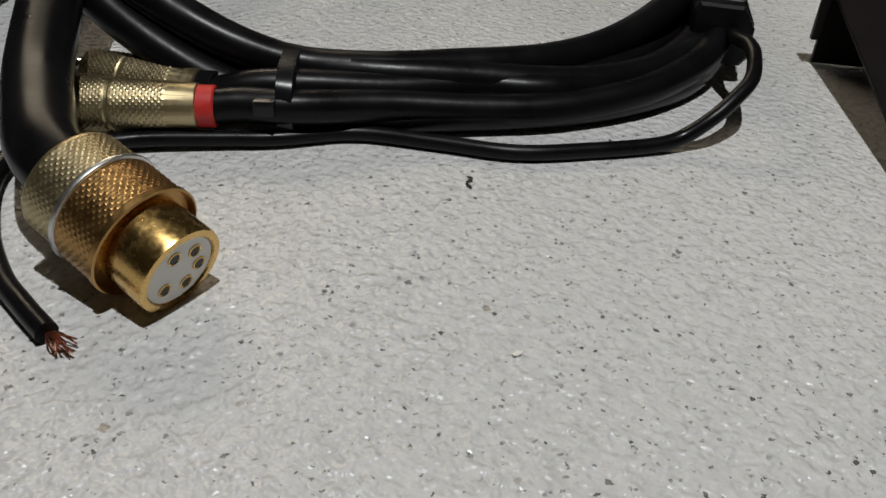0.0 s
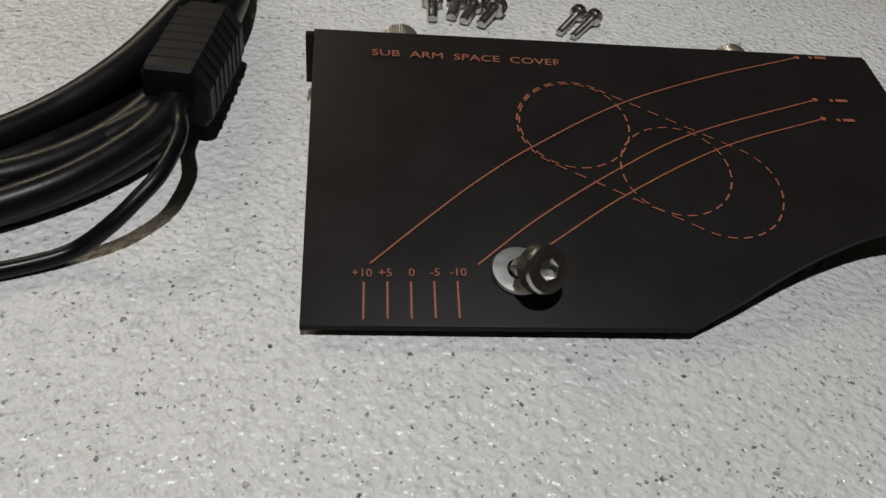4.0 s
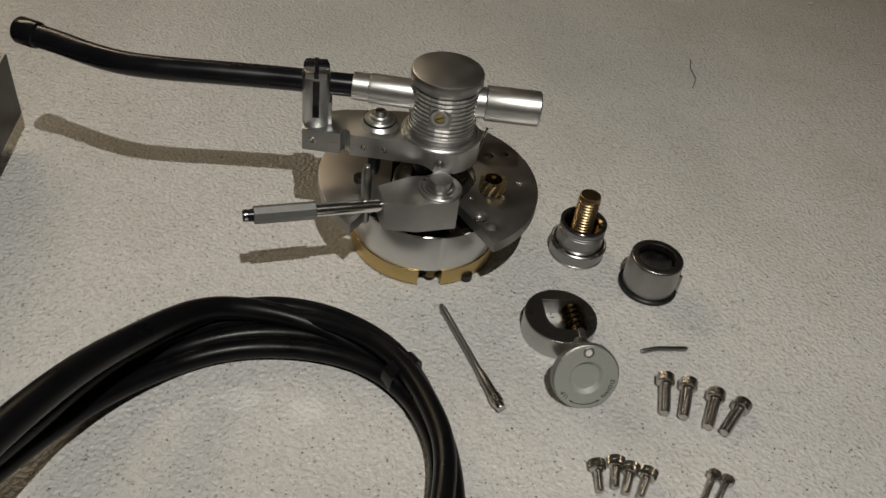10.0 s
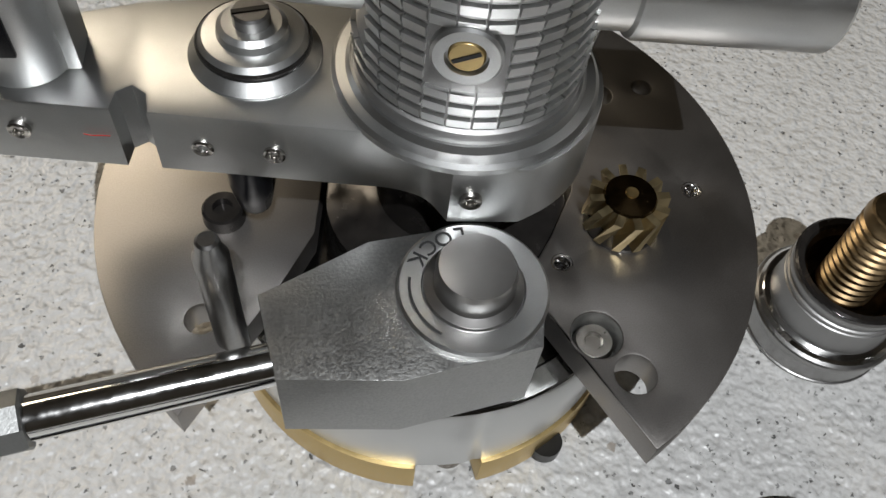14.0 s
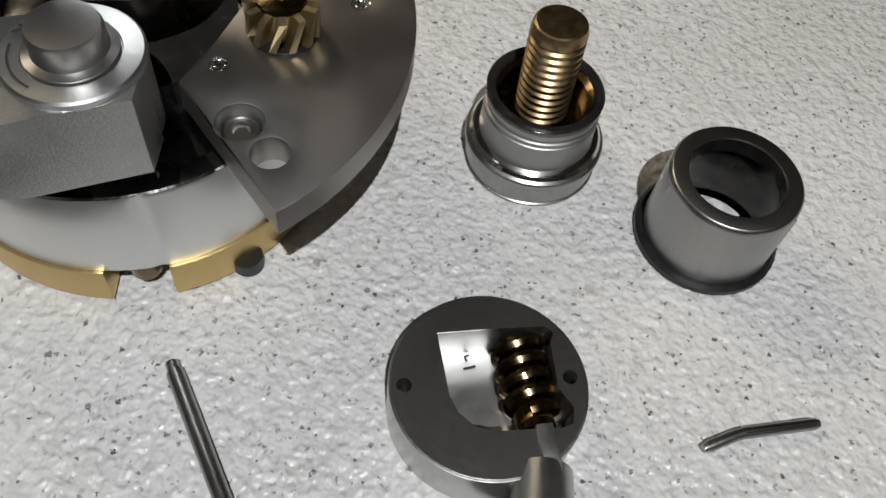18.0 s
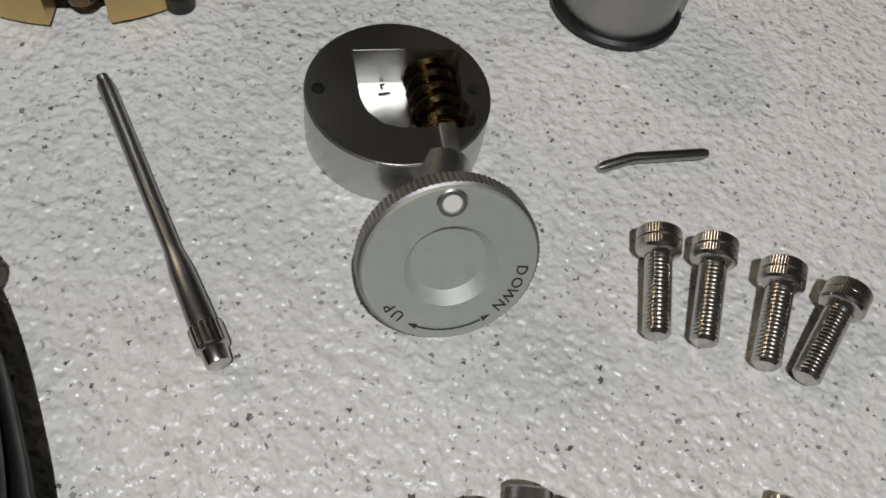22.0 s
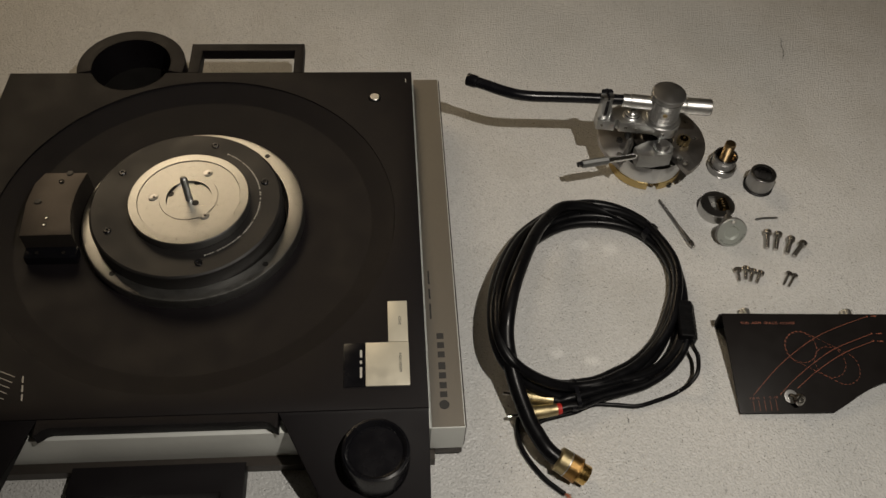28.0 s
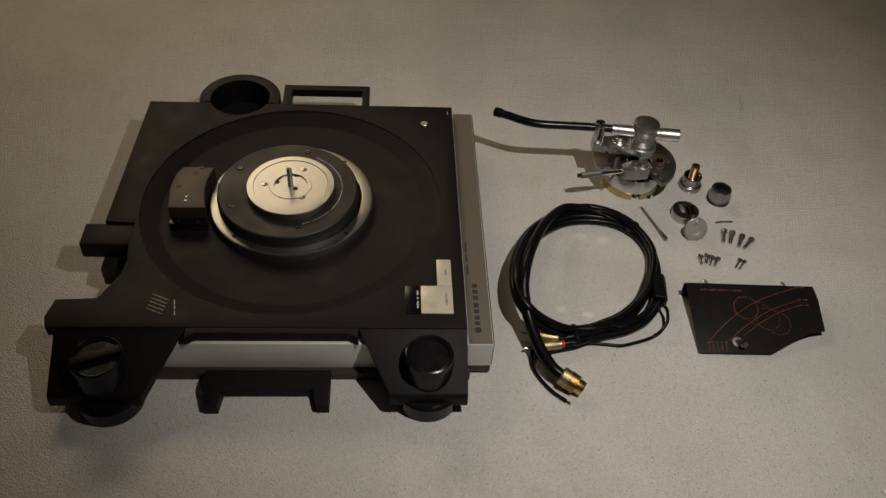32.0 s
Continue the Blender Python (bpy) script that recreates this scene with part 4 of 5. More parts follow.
    # pivot housing with cut pattern
    body = part("pivot_housing", lathe([(0.0164, 0.0722), (0.0166, 0.0730), (0.0166, 0.0748), (0.0160, 0.0752), (0.0160, 0.0992), (0.0172, 0.0998), (0.0176, 0.1006), (0.0176, 0.1042),
                                        (0.0172, 0.1052), (0.0162, 0.1057), (0, 0.1057)], 96, Matrix.Translation((PX, PY, 0))), M_darksteel, arm, "round pivot housing with a cut grid and flat lid")
    grid = bmesh.new()
    cols, rows = 30, 10
    for r in range(rows):
        z0 = 0.0758 + r * 0.00232
        for k in range(cols):
            a0, a1 = 2 * math.pi * k / cols, 2 * math.pi * (k + 0.90) / cols
            mid = math.degrees((a0 + a1) / 2) % 360
            if abs(mid - 257) < 17 and abs(z0 - 0.0862) < 0.0050:
                continue
            if abs((mid + 90) % 180 - 90) < 24 and z0 > 0.0800:
                continue
            pts = []
            for q in (0.0159, 0.0168):
                for zz in (z0, z0 + 0.00160):
                    for a in (a0, a1):
                        rr = q if q < 0.016 else q - (0.0003 if zz == z0 else 0)
                        pts.append(grid.verts.new((PX + rr * math.cos(a), PY + rr * math.sin(a), zz)))
            for f in ((4, 5, 7, 6), (0, 4, 6, 2), (1, 3, 7, 5), (2, 6, 7, 3), (0, 1, 5, 4)):
                grid.faces.new([pts[i] for i in f])
    bmesh.ops.recalc_face_normals(grid, faces=grid.faces)
    tagged(part("cut_grid", grid, M_alu, body), kind="stuff")
    fa = radians(257)
    fm = frame_to((PX + 0.0150 * math.cos(fa), PY + 0.0150 * math.sin(fa), 0.0885), (PX + 0.0200 * math.cos(fa), PY + 0.0200 * math.sin(fa), 0.0885))
    part("bearing_boss", lathe([(0.0045, 0.0), (0.0045, 0.0018), (0.0041, 0.0021), (0.0027, 0.0021), (0.0026, 0.0012), (0, 0.0012)], 36, fm), M_satin, body)
    part("bearing_screw", lathe([(0, 0.0019), (0.0021, 0.0019), (0.0023, 0.0016), (0.0023, 0.0008)], 28, fm), M_goldring, body, "slotted brass bearing screw")
    part("screw_slot", block(-0.0019, -0.0003, 0.0018, 0.0019, 0.0003, 0.0020, 0, fm @ Matrix.Rotation(0.5, 4, "Z")), M_holeshade, body)
    # tube
    part("arm_tube", tube(smooth_path([(0.0955, 0.1150, 0.0930), (0.1090, 0.1090, 0.0925), (0.1230, 0.1020, 0.0920), (0.1380, 0.0965, 0.0915), (0.1560, 0.0938, 0.0912), (0.1850, 0.0928, 0.0908), (0.2150, 0.0915, 0.0904), (0.2480, 0.0889, 0.0900)], 8), 0.0056, 24), M_gloss, arm, "black curved arm tube")
    tipd = Vector((-0.91, 0.41, 0.03))
    t0 = Vector((0.0985, 0.1137, 0.0930))
    part("arm_collar", lathe([(0.0052, 0.0), (0.0064, 0.0008), (0.0066, 0.0022), (0.0066, 0.0105), (0.0060, 0.0116), (0.0048, 0.0117), (0.0044, 0.0090), (0, 0.0088)], 28, frame_to(t0, t0 + tipd)), M_gloss, arm, "black headshell collar")
    part("arm_sleeve", lathe([(0.0060, 0.0), (0.0068, 0.0003), (0.0068, 0.0078), (0.0066, 0.0080), (0.0071, 0.0083), (0.0073, 0.0095), (0.0073, 0.0310)], 36, frame_to((0.2472, 0.0890, 0.0900), (0.2784, 0.0841, 0.0897))), M_alu, arm, "bright aluminium arm sleeve")
    part("rear_stub", lathe([(0.0076, 0.0), (0.0076, 0.0130), (0.0084, 0.0134), (0.0087, 0.0140), (0.0087, 0.0395), (0.0082, 0.0401), (0.0060, 0.0401), (0.0058, 0.0385), (0, 0.0385)], 40, frame_to((0.2980, 0.0818, 0.0895), (0.3390, 0.0772, 0.0893))), M_alu, arm, "bright counterweight stub")
    # arm rest
    rx, ry = 0.2298, 0.0868
    post = part("arm_rest", lathe([(0.0064, 0.0704), (0.0067, 0.0710), (0.0067, 0.0978), (0.0064, 0.0985), (0.0030, 0.0986), (0, 0.0986)], 40, Matrix.Translation((rx, ry, 0))), M_satin, arm, "round grey arm rest post")
    # proud black strip painted in for the dark of the post's slot
    part("rest_slot", block(rx - 0.0016, ry - 0.00705, 0.0765, rx + 0.0016, ry - 0.0058, 0.0965, 0.0002), M_gloss, post, "black strip standing in for a shaded slot")
    for s in (-1, 1):
        part("rest_clip", prism([(rx - 0.0062, ry + s * 0.0030), (rx + 0.0062, ry + s * 0.0030), (rx + 0.0050, ry + s * 0.0068), (rx - 0.0050, ry + s * 0.0068)], 0.0975, 0.1010, bevel=0.0004), M_gloss if s > 0 else M_steel, post)
    part("rest_bar", block(rx - 0.0011, ry - 0.0070, 0.0980, rx + 0.0011, ry + 0.0070, 0.1015, 0.0003), M_gloss, post)
    part("rest_wall", block(rx + 0.0055, ry - 0.0030, 0.0704, rx + 0.0078, ry + 0.0040, 0.0830, 0.0004), M_satin, post)
    # lift screw with washers
    sx, sy = 0.2612, 0.0868
    stack = part("lift_washer", lathe([(0.0096, 0.0704), (0.0096, 0.0707), (0.0080, 0.0722), (0.0080, 0.0734), (0.0072, 0.0742), (0.0052, 0.0744), (0.0050, 0.0756), (0.0042, 0.0762), (0, 0.0762)], 48, Matrix.Translation((sx, sy, 0))), M_satin, arm, "stepped steel washer")
    part("lift_ring", lathe([(0.0081, 0.0722), (0.0083, 0.0726), (0.0083, 0.0732), (0.0080, 0.0736)], 48, Matrix.Translation((sx, sy, 0))), M_oilyshade, stack)
    part("lift_screw", lathe([(0.0027, 0.0760), (0.0027, 0.0778), (0.0024, 0.0782), (0, 0.0782)], 28, Matrix.Translation((sx, sy, 0))), M_steel, stack)
    part("screw_slot", block(-0.0026, -0.0004, 0.0779, 0.0026, 0.0004, 0.07835, 0, Matrix.Translation((sx, sy, 0)) @ Matrix.Rotation(0.2, 4, "Z")), M_holeshade, stack)
    part("lift_cone", lathe([(0, 0.0462), (0.0020, 0.0462), (0.0026, 0.0470), (0.0036, 0.0525), (0.0036, 0.0586), (0, 0.0586)], 32, Matrix.Translation((0.2590, 0.0775, 0))), M_gloss, arm)
    part("lift_cap", lathe([(0, 0.0560), (0.0075, 0.0560), (0.0078, 0.0586), (0, 0.0586)], 32, Matrix.Translation((0.2625, 0.0865, 0))), M_gloss, arm)
    part("lift_pin", lathe([(0.0025, 0.0322), (0.0025, 0.0625), (0.0020, 0.0635), (0.0016, 0.0660), (0.0012, 0.0664), (0, 0.0664)], 24, Matrix.Translation((0.2549, 0.0570, 0))), M_steel, arm, "upright steel lift pin")
    return arm


build_tonearm()


# ---------- loose arm parts ----------
def build_counterweight_stub():
    x, y = 0.3752, 0.0738
    cw = thing("threaded_pillar", (x, y, 0), "stepped steel pillar with a brass thread, standing on the floor", "metal part")
    at = Matrix.Translation((x, y, 0)) @ Matrix.Diagonal((0.955, 0.955, 1.0, 1.0))
    part("flange", lathe([(0, 0), (0.0156, 0), (0.0161, 0.0004), (0.0161, 0.0008), (0.0158, 0.0010), (0.0158, 0.0056), (0.0163, 0.0060), (0.0165, 0.0064), (0.0165, 0.0076), (0.0163, 0.0080), (0.0156, 0.0085)], 72, at), M_steel, cw, "", 18)
    part("shoulder", lathe([(0.0157, 0.0084), (0.0150, 0.0092), (0.0147, 0.0094), (0.0132, 0.0097)], 72, at), M_chrome, cw, "bright sloping shoulder", 10)
    part("neck", lathe([(0.0136, 0.0096), (0.0134, 0.0099), (0.0133, 0.0164), (0.0130, 0.0166), (0.0130, 0.0171), (0.0133, 0.0173), (0.0133, 0.0179), (0.0129, 0.0181), (0.0129, 0.0185), (0.0131, 0.0190), (0.0133, 0.0197), (0.0133, 0.0206), (0.0130, 0.0212), (0.0116, 0.0212)], 72, at), M_darksteel, cw, "pale satin neck", 18)
    part("rim_ring", lathe([(0.0120, 0.0212), (0.0132, 0.0214), (0.0134, 0.0219), (0.0129, 0.0223), (0.0115, 0.0221), (0.0110, 0.0214)], 64, at), M_oilyshade, cw)
    part("cup", lathe([(0.0117, 0.0213), (0.0110, 0.0208), (0.0100, 0.0200), (0.0096, 0.0152), (0, 0.0150)], 64, at), M_oilbrass, cw)
    prof = [(0, 0.0148)]
    z = 0.0150
    while z < 0.0370:
        prof += [(0.0056, z), (0.0056, z + 0.0003), (0.0062, z + 0.0009), (0.0062, z + 0.0014)]
        z += 0.0019
    prof += [(0.0060, 0.0384), (0.0057, 0.0392), (0.0052, 0.0394), (0, 0.0394)]
    lean = at @ Matrix.Rotation(radians(-1.5), 4, "X")
    part("thread", lathe(prof, 36, lean), M_stud, cw, "coarse brass thread", 20)


def build_ring_cap():
    x, y = 0.4098, 0.0472
    cap = thing("ring_cap", (x, y, 0), "hollow steel ring cap on a black rubber seal, on the floor", "metal part")
    at = Matrix.Translation((x, y, 0))
    part("seal", lathe([(0.0115, 0.0), (0.0152, 0.0), (0.0159, 0.0006), (0.0159, 0.0019), (0.0152, 0.0026), (0.0115, 0.0026)], 90, at, wave=lambda i, j: 0.0001 * (i % 2) if j in (2, 3) else 0), M_rubber, cap, "black ribbed rubber seal")
    part("shell", lathe([(0.0115, 0.0024), (0.0142, 0.0024), (0.0143, 0.0030), (0.0140, 0.0200), (0.0139, 0.0208), (0.0135, 0.0213), (0.0133, 0.0214), (0.0103, 0.0214), (0.0101, 0.0211)], 80, at), M_steel, cap, "dull steel shell")
    # inner wall split off and blackened to carry the shade inside
    part("bore", lathe([(0.0101, 0.0211), (0.0101, 0.0175), (0.0116, 0.0165), (0.0116, 0.0024)], 64, at), M_oilyshade, cap, "dark bore with its shade painted in")
    part("tab", block(x + 0.0120, y - 0.0062, 0.0024, x + 0.0149, y - 0.0038, 0.0125, 0.0004), M_steel, cap)
    part("pin_dot", lathe([(0, 0.0005), (0.0008, 0.0003), (0.0009, 0)], 10, frame_to((x - 0.0128, y + 0.0052, 0.0160), (x - 0.0200, y + 0.0083, 0.0162))), M_chrome, cap)


def build_lift_drive():
    x, y = 0.3525, 0.0125
    h = thing("arm_height_drive", (x, y, 0), "round steel worm housing with a grey dial, on the floor", "gear housing")
    pocket = [(0.3446, 0.0235), (0.3560, 0.0232), (0.3650, 0.0226), (0.3665, 0.0212), (0.3655, 0.0190), (0.3648, 0.0100), (0.3668, 0.0060), (0.3660, 0.0030), (0.3640, 0.0025),
              (0.3520, 0.0033), (0.3486, 0.0045), (0.3460, 0.0075), (0.3449, 0.0110)]
    body = part("housing", prism(circle(x, y, 0.0183, 90), 0.0, 0.0117, holes=[pocket, circle(0.3371, 0.0138, 0.0014, 18), circle(0.3675, 0.0118, 0.0014, 18)], bevel=0.0003), M_housing, h, "turned steel housing with an open pocket")
    part("housing_face", prism(circle(x, y, 0.0178, 90), 0.0117, 0.0120, holes=[pocket, circle(0.3371, 0.0138, 0.0014, 18), circle(0.3675, 0.0118, 0.0014, 18)]), M_facetop, body, "dark polished top face")
    part("pocket_floor", prism(circle(x, y, 0.0172, 48), 0.0003, 0.0022), M_alu, body)
    part("pocket_step", lathe([(0, 0.0020), (0.0062, 0.0020), (0.0062, 0.0030), (0, 0.0030)], 40, Matrix.Translation((0.3520, 0.0100, 0))), M_alu, body)
    marks = bmesh.new()
    ribbon([Vector((0.3500, 0.0200, 0.0024)), Vector((0.3525, 0.0203, 0.0024))], 0.0005, bm=marks)
    ribbon([Vector((0.3510, 0.0215, 0.0024)), Vector((0.3507, 0.0226, 0.0024)), Vector((0.3516, 0.0228, 0.0024))], 0.0004, bm=marks)
    part("pen_marks", marks, M_darkprint, body)
    a, c = Vector((0.3600, 0.0222, 0.0072)), Vector((0.3604, 0.0040, 0.0072))
    core = part("worm", rod(a, c, 0.0036, seg=24), M_oilbrass, h, "oily brass worm")
    helix = bmesh.new()
    d = (c - a)
    path = []
    for i in range(97):
        t = i / 96
        ang = 2 * math.pi * 4.3 * t
        path.append(a + d * (0.06 + 0.78 * t) + Vector((0.0039 * math.cos(ang), 0, 0.0039 * math.sin(ang))))
    tube(path, 0.0015, 8, bm=helix)
    part("worm_thread", helix, M_oilbrass, core)
    part("worm_end", lathe([(0.0034, 0.0), (0.0034, 0.0022), (0.0012, 0.0026), (0.0008, 0.0018), (0, 0.0018)], 24, frame_to((0.3604, 0.0070, 0.0072), (0.3604, 0.0040, 0.0080))), M_coupling, core)
    # dial on its sloping shaft
    centre = Vector((0.3559, -0.0289, 0.0144))
    up = Vector((-0.02, 0.440, 0.897)).normalized()
    out = Vector((0.02, -0.9, 0.44))
    out = (out - up * out.dot(up)).normalized()
    side = up.cross(out)
    # local axes: x along side, y up the face, z out of it
    m = Matrix((( side.x, up.x, out.x, centre.x), (side.y, up.y, out.y, centre.y), (side.z, up.z, out.z, centre.z), (0, 0, 0, 1)))
    part("shaft", rod((0.3596, -0.0035, 0.0077), centre + out * -0.0068 + side * -0.0012, 0.0054, 0.0060, seg=32, bevel=0.0003), M_satin, h, "smooth steel shaft")
    part("shaft_lug", block(0.3590, -0.0075, 0.0086, 0.3622, 0.0035, 0.0128, 0.0004), M_alu, h, "small bright steel lug")
    R = 0.0160
    dial = part("dial", lathe([(0, -0.0050), (R - 0.0010, -0.0050), (R - 0.0006, -0.0046), (R - 0.0006, -0.0006), (R - 0.0009, 0.0), (0.0081, 0.0), (0.0080, -0.0001), (0.0066, -0.0024), (0.0065, -0.0025), (0, -0.0025)], 96, m), M_dial, h, "grey dial with a finger hole")
    part("knurled_rim", lathe([(R - 0.0009, -0.0046), (R - 0.0002, -0.0043), (R - 0.0002, -0.0009), (R - 0.0009, -0.0005)], 200, m,
                              wave=lambda i, j: 0.00018 if (i % 2 and j in (1, 2)) else 0.0), M_darksteel, dial, "knurled dark steel rim")
    part("dial_hole_rim", lathe([(0.0027, 0.0), (0.0024, 0.0003), (0.0018, 0.0003), (0.0015, -0.0010)], 28, m @ Matrix.Translation((0.0, 0.0124, 0))), M_alu, dial)
    part("dial_hole", lathe([(0, 0.00012), (0.00155, 0.00012), (0.00155, -0.0005)], 24, m @ Matrix.Translation((0.0, 0.0124, 0))), M_white, dial)
    for word, first, step in (("UP", 224.0, 10.5), ("DOWN", 350.0, 12.0)):
        for i, ch in enumerate(word):
            aa = first - step * i
            lettering("dial_words", ch, 0.0029, m @ Matrix.Translation((0.0127 * math.cos(radians(aa)), 0.0127 * math.sin(radians(aa)), 0.00008)) @ Matrix.Rotation(radians(aa - 90), 4, "Z"), M_darkprint, dial)
    arrow = bmesh.new()
    pts = [m @ Vector((0.0132 * math.cos(radians(a)), 0.0132 * math.sin(radians(a)), 0.00012)) for a in range(240, 300, 5)]
    rows = []
    for p in pts:
        q = (p - centre).normalized() * 0.00018
        rows.append((arrow.verts.new(p + q), arrow.verts.new(p - q)))
    for r0, r1 in zip(rows, rows[1:]):
        arrow.faces.new((r0[0], r0[1], r1[1], r1[0]))
    for a, s in ((243, -1), (296, 1)):
        tip, b0, b1 = [m @ Vector((q * math.cos(radians(a + s * e)), q * math.sin(radians(a + s * e)), 0.00012)) for q, e in ((0.0132, 8), (0.0138, 0), (0.0126, 0))]
        arrow.faces.new([arrow.verts.new(v) for v in (tip, b0, b1)])
    part("dial_arrow", arrow, M_darkprint, dial)


def build_rod():
    r = thing("stepped_rod", (0.305, -0.005, 0), "slim bright steel rod with a knurled end, lying on the floor", "steel rod")
    a, c = Vector((0.2949, 0.0283, 0.0017)), Vector((0.3166, -0.0378, 0.0033))
    d = (c - a).normalized()
    L = (c - a).length
    f = frame_to(a, c)
    part("shank", lathe([(0, 0), (0.0010, 0.0), (0.0012, 0.0003), (0.0012, 0.0020), (0.0016, 0.0023), (0.0017, 0.0028), (0.0016, L * 0.655)], 24, f), M_steel, r)
    prof = [(0.0009, 0.0002)]
    for i in range(5):
        prof += [(0.0013, 0.0004 + i * 0.0004), (0.0011, 0.0006 + i * 0.0004)]
    part("thread", lathe(prof, 20, f), M_screw, r)
    part("sleeve", lathe([(0.0016, L * 0.645), (0.0021, L * 0.705), (0.0022, L * 0.72), (0.0025, L * 0.885), (0.0024, L * 0.89)], 32, f), M_steel, r, "faceted sleeve")
    part("knurled_end", lathe([(0.0024, L * 0.888), (0.0029, L * 0.892), (0.0029, L * 0.952), (0.0027, L * 0.957), (0.0024, L * 0.96), (0.0022, L * 0.995), (0.0020, L), (0, L)], 48, f,
                              wave=lambda i, j: 0.00012 if (i % 2 and j in (1, 2)) else 0.0), M_screw, r, "knurled cylindrical end")


def build_pin():
    p = thing("bent_pin", (0.405, 0.0, 0), "short slightly bent steel pin, lying on the floor", "steel pin")
    path = [Vector((0.3930, -0.0012, 0.0012)), Vector((0.3945, -0.0008, 0.0012)), Vector((0.4000, 0.0005, 0.0013)), Vector((0.4020, 0.0008, 0.0013)), Vector((0.4168, 0.0008, 0.0014)), Vector((0.4178, 0.0008, 0.0014))]
    part("shank", tube(path, 0.0012, 14, radii=[0.0008, 0.0012, 0.0012, 0.00122, 0.00122, 0.0009]), M_steel, p)
    seam = bmesh.new()
    ribbon([q + Vector((0, -0.0004, 0.00118)) for q in path[3:5]], 0.0003, bm=seam)
    part("slit", seam, M_holeshade, p)


build_counterweight_stub()
build_ring_cap()
build_lift_drive()
build_rod()
build_pin()


# ---------- screws ----------
def screw_model(name, label, head_r, head_h, shaft_r, shaft_len, pitch, depth, group, knurled):
    """A cap screw along -y from its head, lying with its axis at z = 0 of the model."""
    s = thing(name, (0, 0, 0), label, "screw", group)
    down = Matrix.Rotation(radians(90), 4, "X")       # z of the profile runs to -y
    hh = head_h / 2
    prof = [(head_r * 0.55, -hh + head_h * 0.5), (head_r * 0.58, -hh + 0.0002), (head_r - 0.0004, -hh), (head_r, -hh + 0.0004), (head_r, -hh + head_h * 0.46), (head_r - (0.00012 if knurled else 0.0003), -hh + head_h * 0.48),
            (head_r - (0.00012 if knurled else 0.0003), -hh + head_h * 0.54), (head_r, -hh + head_h * 0.56), (head_r, hh - 0.0007), (head_r - 0.0004, hh - 0.0002), (shaft_r + 0.0006, hh), (shaft_r, hh + 0.0006)]
    ridge = 0.00020 if knurled else 0.00007
    head = part("head", lathe(prof, 116, down, wave=lambda i, j: ridge if (i % 2 and j in (3, 4, 7, 8)) else 0.0), M_screw, s)
    part("socket", lathe([(0, -hh + head_h * 0.5), (head_r * 0.58, -hh + head_h * 0.5), (head_r * 0.58, -hh + 0.0003)], 6, down), M_steel, head)
    z, prof = hh, [(shaft_r * 0.99, hh - 0.0002), (shaft_r * 0.96, hh + pitch)]
    z = hh + pitch
    while z < hh + shaft_len - pitch:
        prof += [(shaft_r - depth, z + pitch * 0.3), (shaft_r - depth, z + pitch * 0.42), (shaft_r, z + pitch * 0.82), (shaft_r, z + pitch * 0.95)]
        z += pitch
    prof += [(shaft_r - depth - 0.0003, hh + shaft_len), (0, hh + shaft_len)]
    part("thread", lathe(prof, 22, down), M_screw, s, angle=25)
    return s


def lay(s, heads_tips, head_r, shaft_r, first=True):
    for i, (hx, hy, tx, ty) in enumerate(heads_tips):
        d = Vector((tx - hx, ty - hy, -(head_r - shaft_r) * 0.98))
        near = d.normalized() * 0.0022
        hx, hy = hx + near.x, hy + near.y + 0.0011
        y_axis = -d.normalized()
        x_axis = y_axis.cross(Vector((0, 0, 1))).normalized()
        z_axis = x_axis.cross(y_axis)
        m = Matrix(((x_axis.x, y_axis.x, z_axis.x, hx), (x_axis.y, y_axis.y, z_axis.y, hy), (x_axis.z, y_axis.z, z_axis.z, head_r + 0.0001), (0, 0, 0, 1)))
        m = m @ Matrix.Rotation(0.7 * i, 4, "Y")
        if i == 0:
            s.matrix_basis = m
        else:
            copy_thing(s, m)


long_screw = screw_model("long_cap_screw", "long nickel-plated socket cap screw, lying on the floor", 0.0043, 0.0052, 0.00265, 0.0168, 0.00085, 0.00030, "four long screws", False)
lay(long_screw, ((0.3997, -0.0207, 0.3939, -0.0402), (0.4105, -0.0238, 0.4026, -0.0424), (0.4225, -0.0303, 0.4125, -0.0487), (0.4337, -0.0367, 0.4197, -0.0515)), 0.0043, 0.00265)
short_screw = screw_model("short_cap_screw", "short knurled socket cap screw with coarse thread, on the floor", 0.0036, 0.0047, 0.00195, 0.0100, 0.00095, 0.00042, "four short screws", True)
lay(short_screw, ((0.3547, -0.0672, 0.3538, -0.0795), (0.3642, -0.0658, 0.3609, -0.0778), (0.3703, -0.0693, 0.3653, -0.0806), (0.3778, -0.0721, 0.3712, -0.0828)), 0.0036, 0.00195)
thin_screw = screw_model("thin_cap_screw", "thin nickel-plated socket cap screw, lying on the floor", 0.0029, 0.0036, 0.00142, 0.0140, 0.0008, 0.00027, "two thin screws", False)
lay(thin_screw, ((0.4079, -0.0727, 0.3976, -0.0871), (0.4131, -0.0757, 0.4023, -0.0893)), 0.0029, 0.00142)


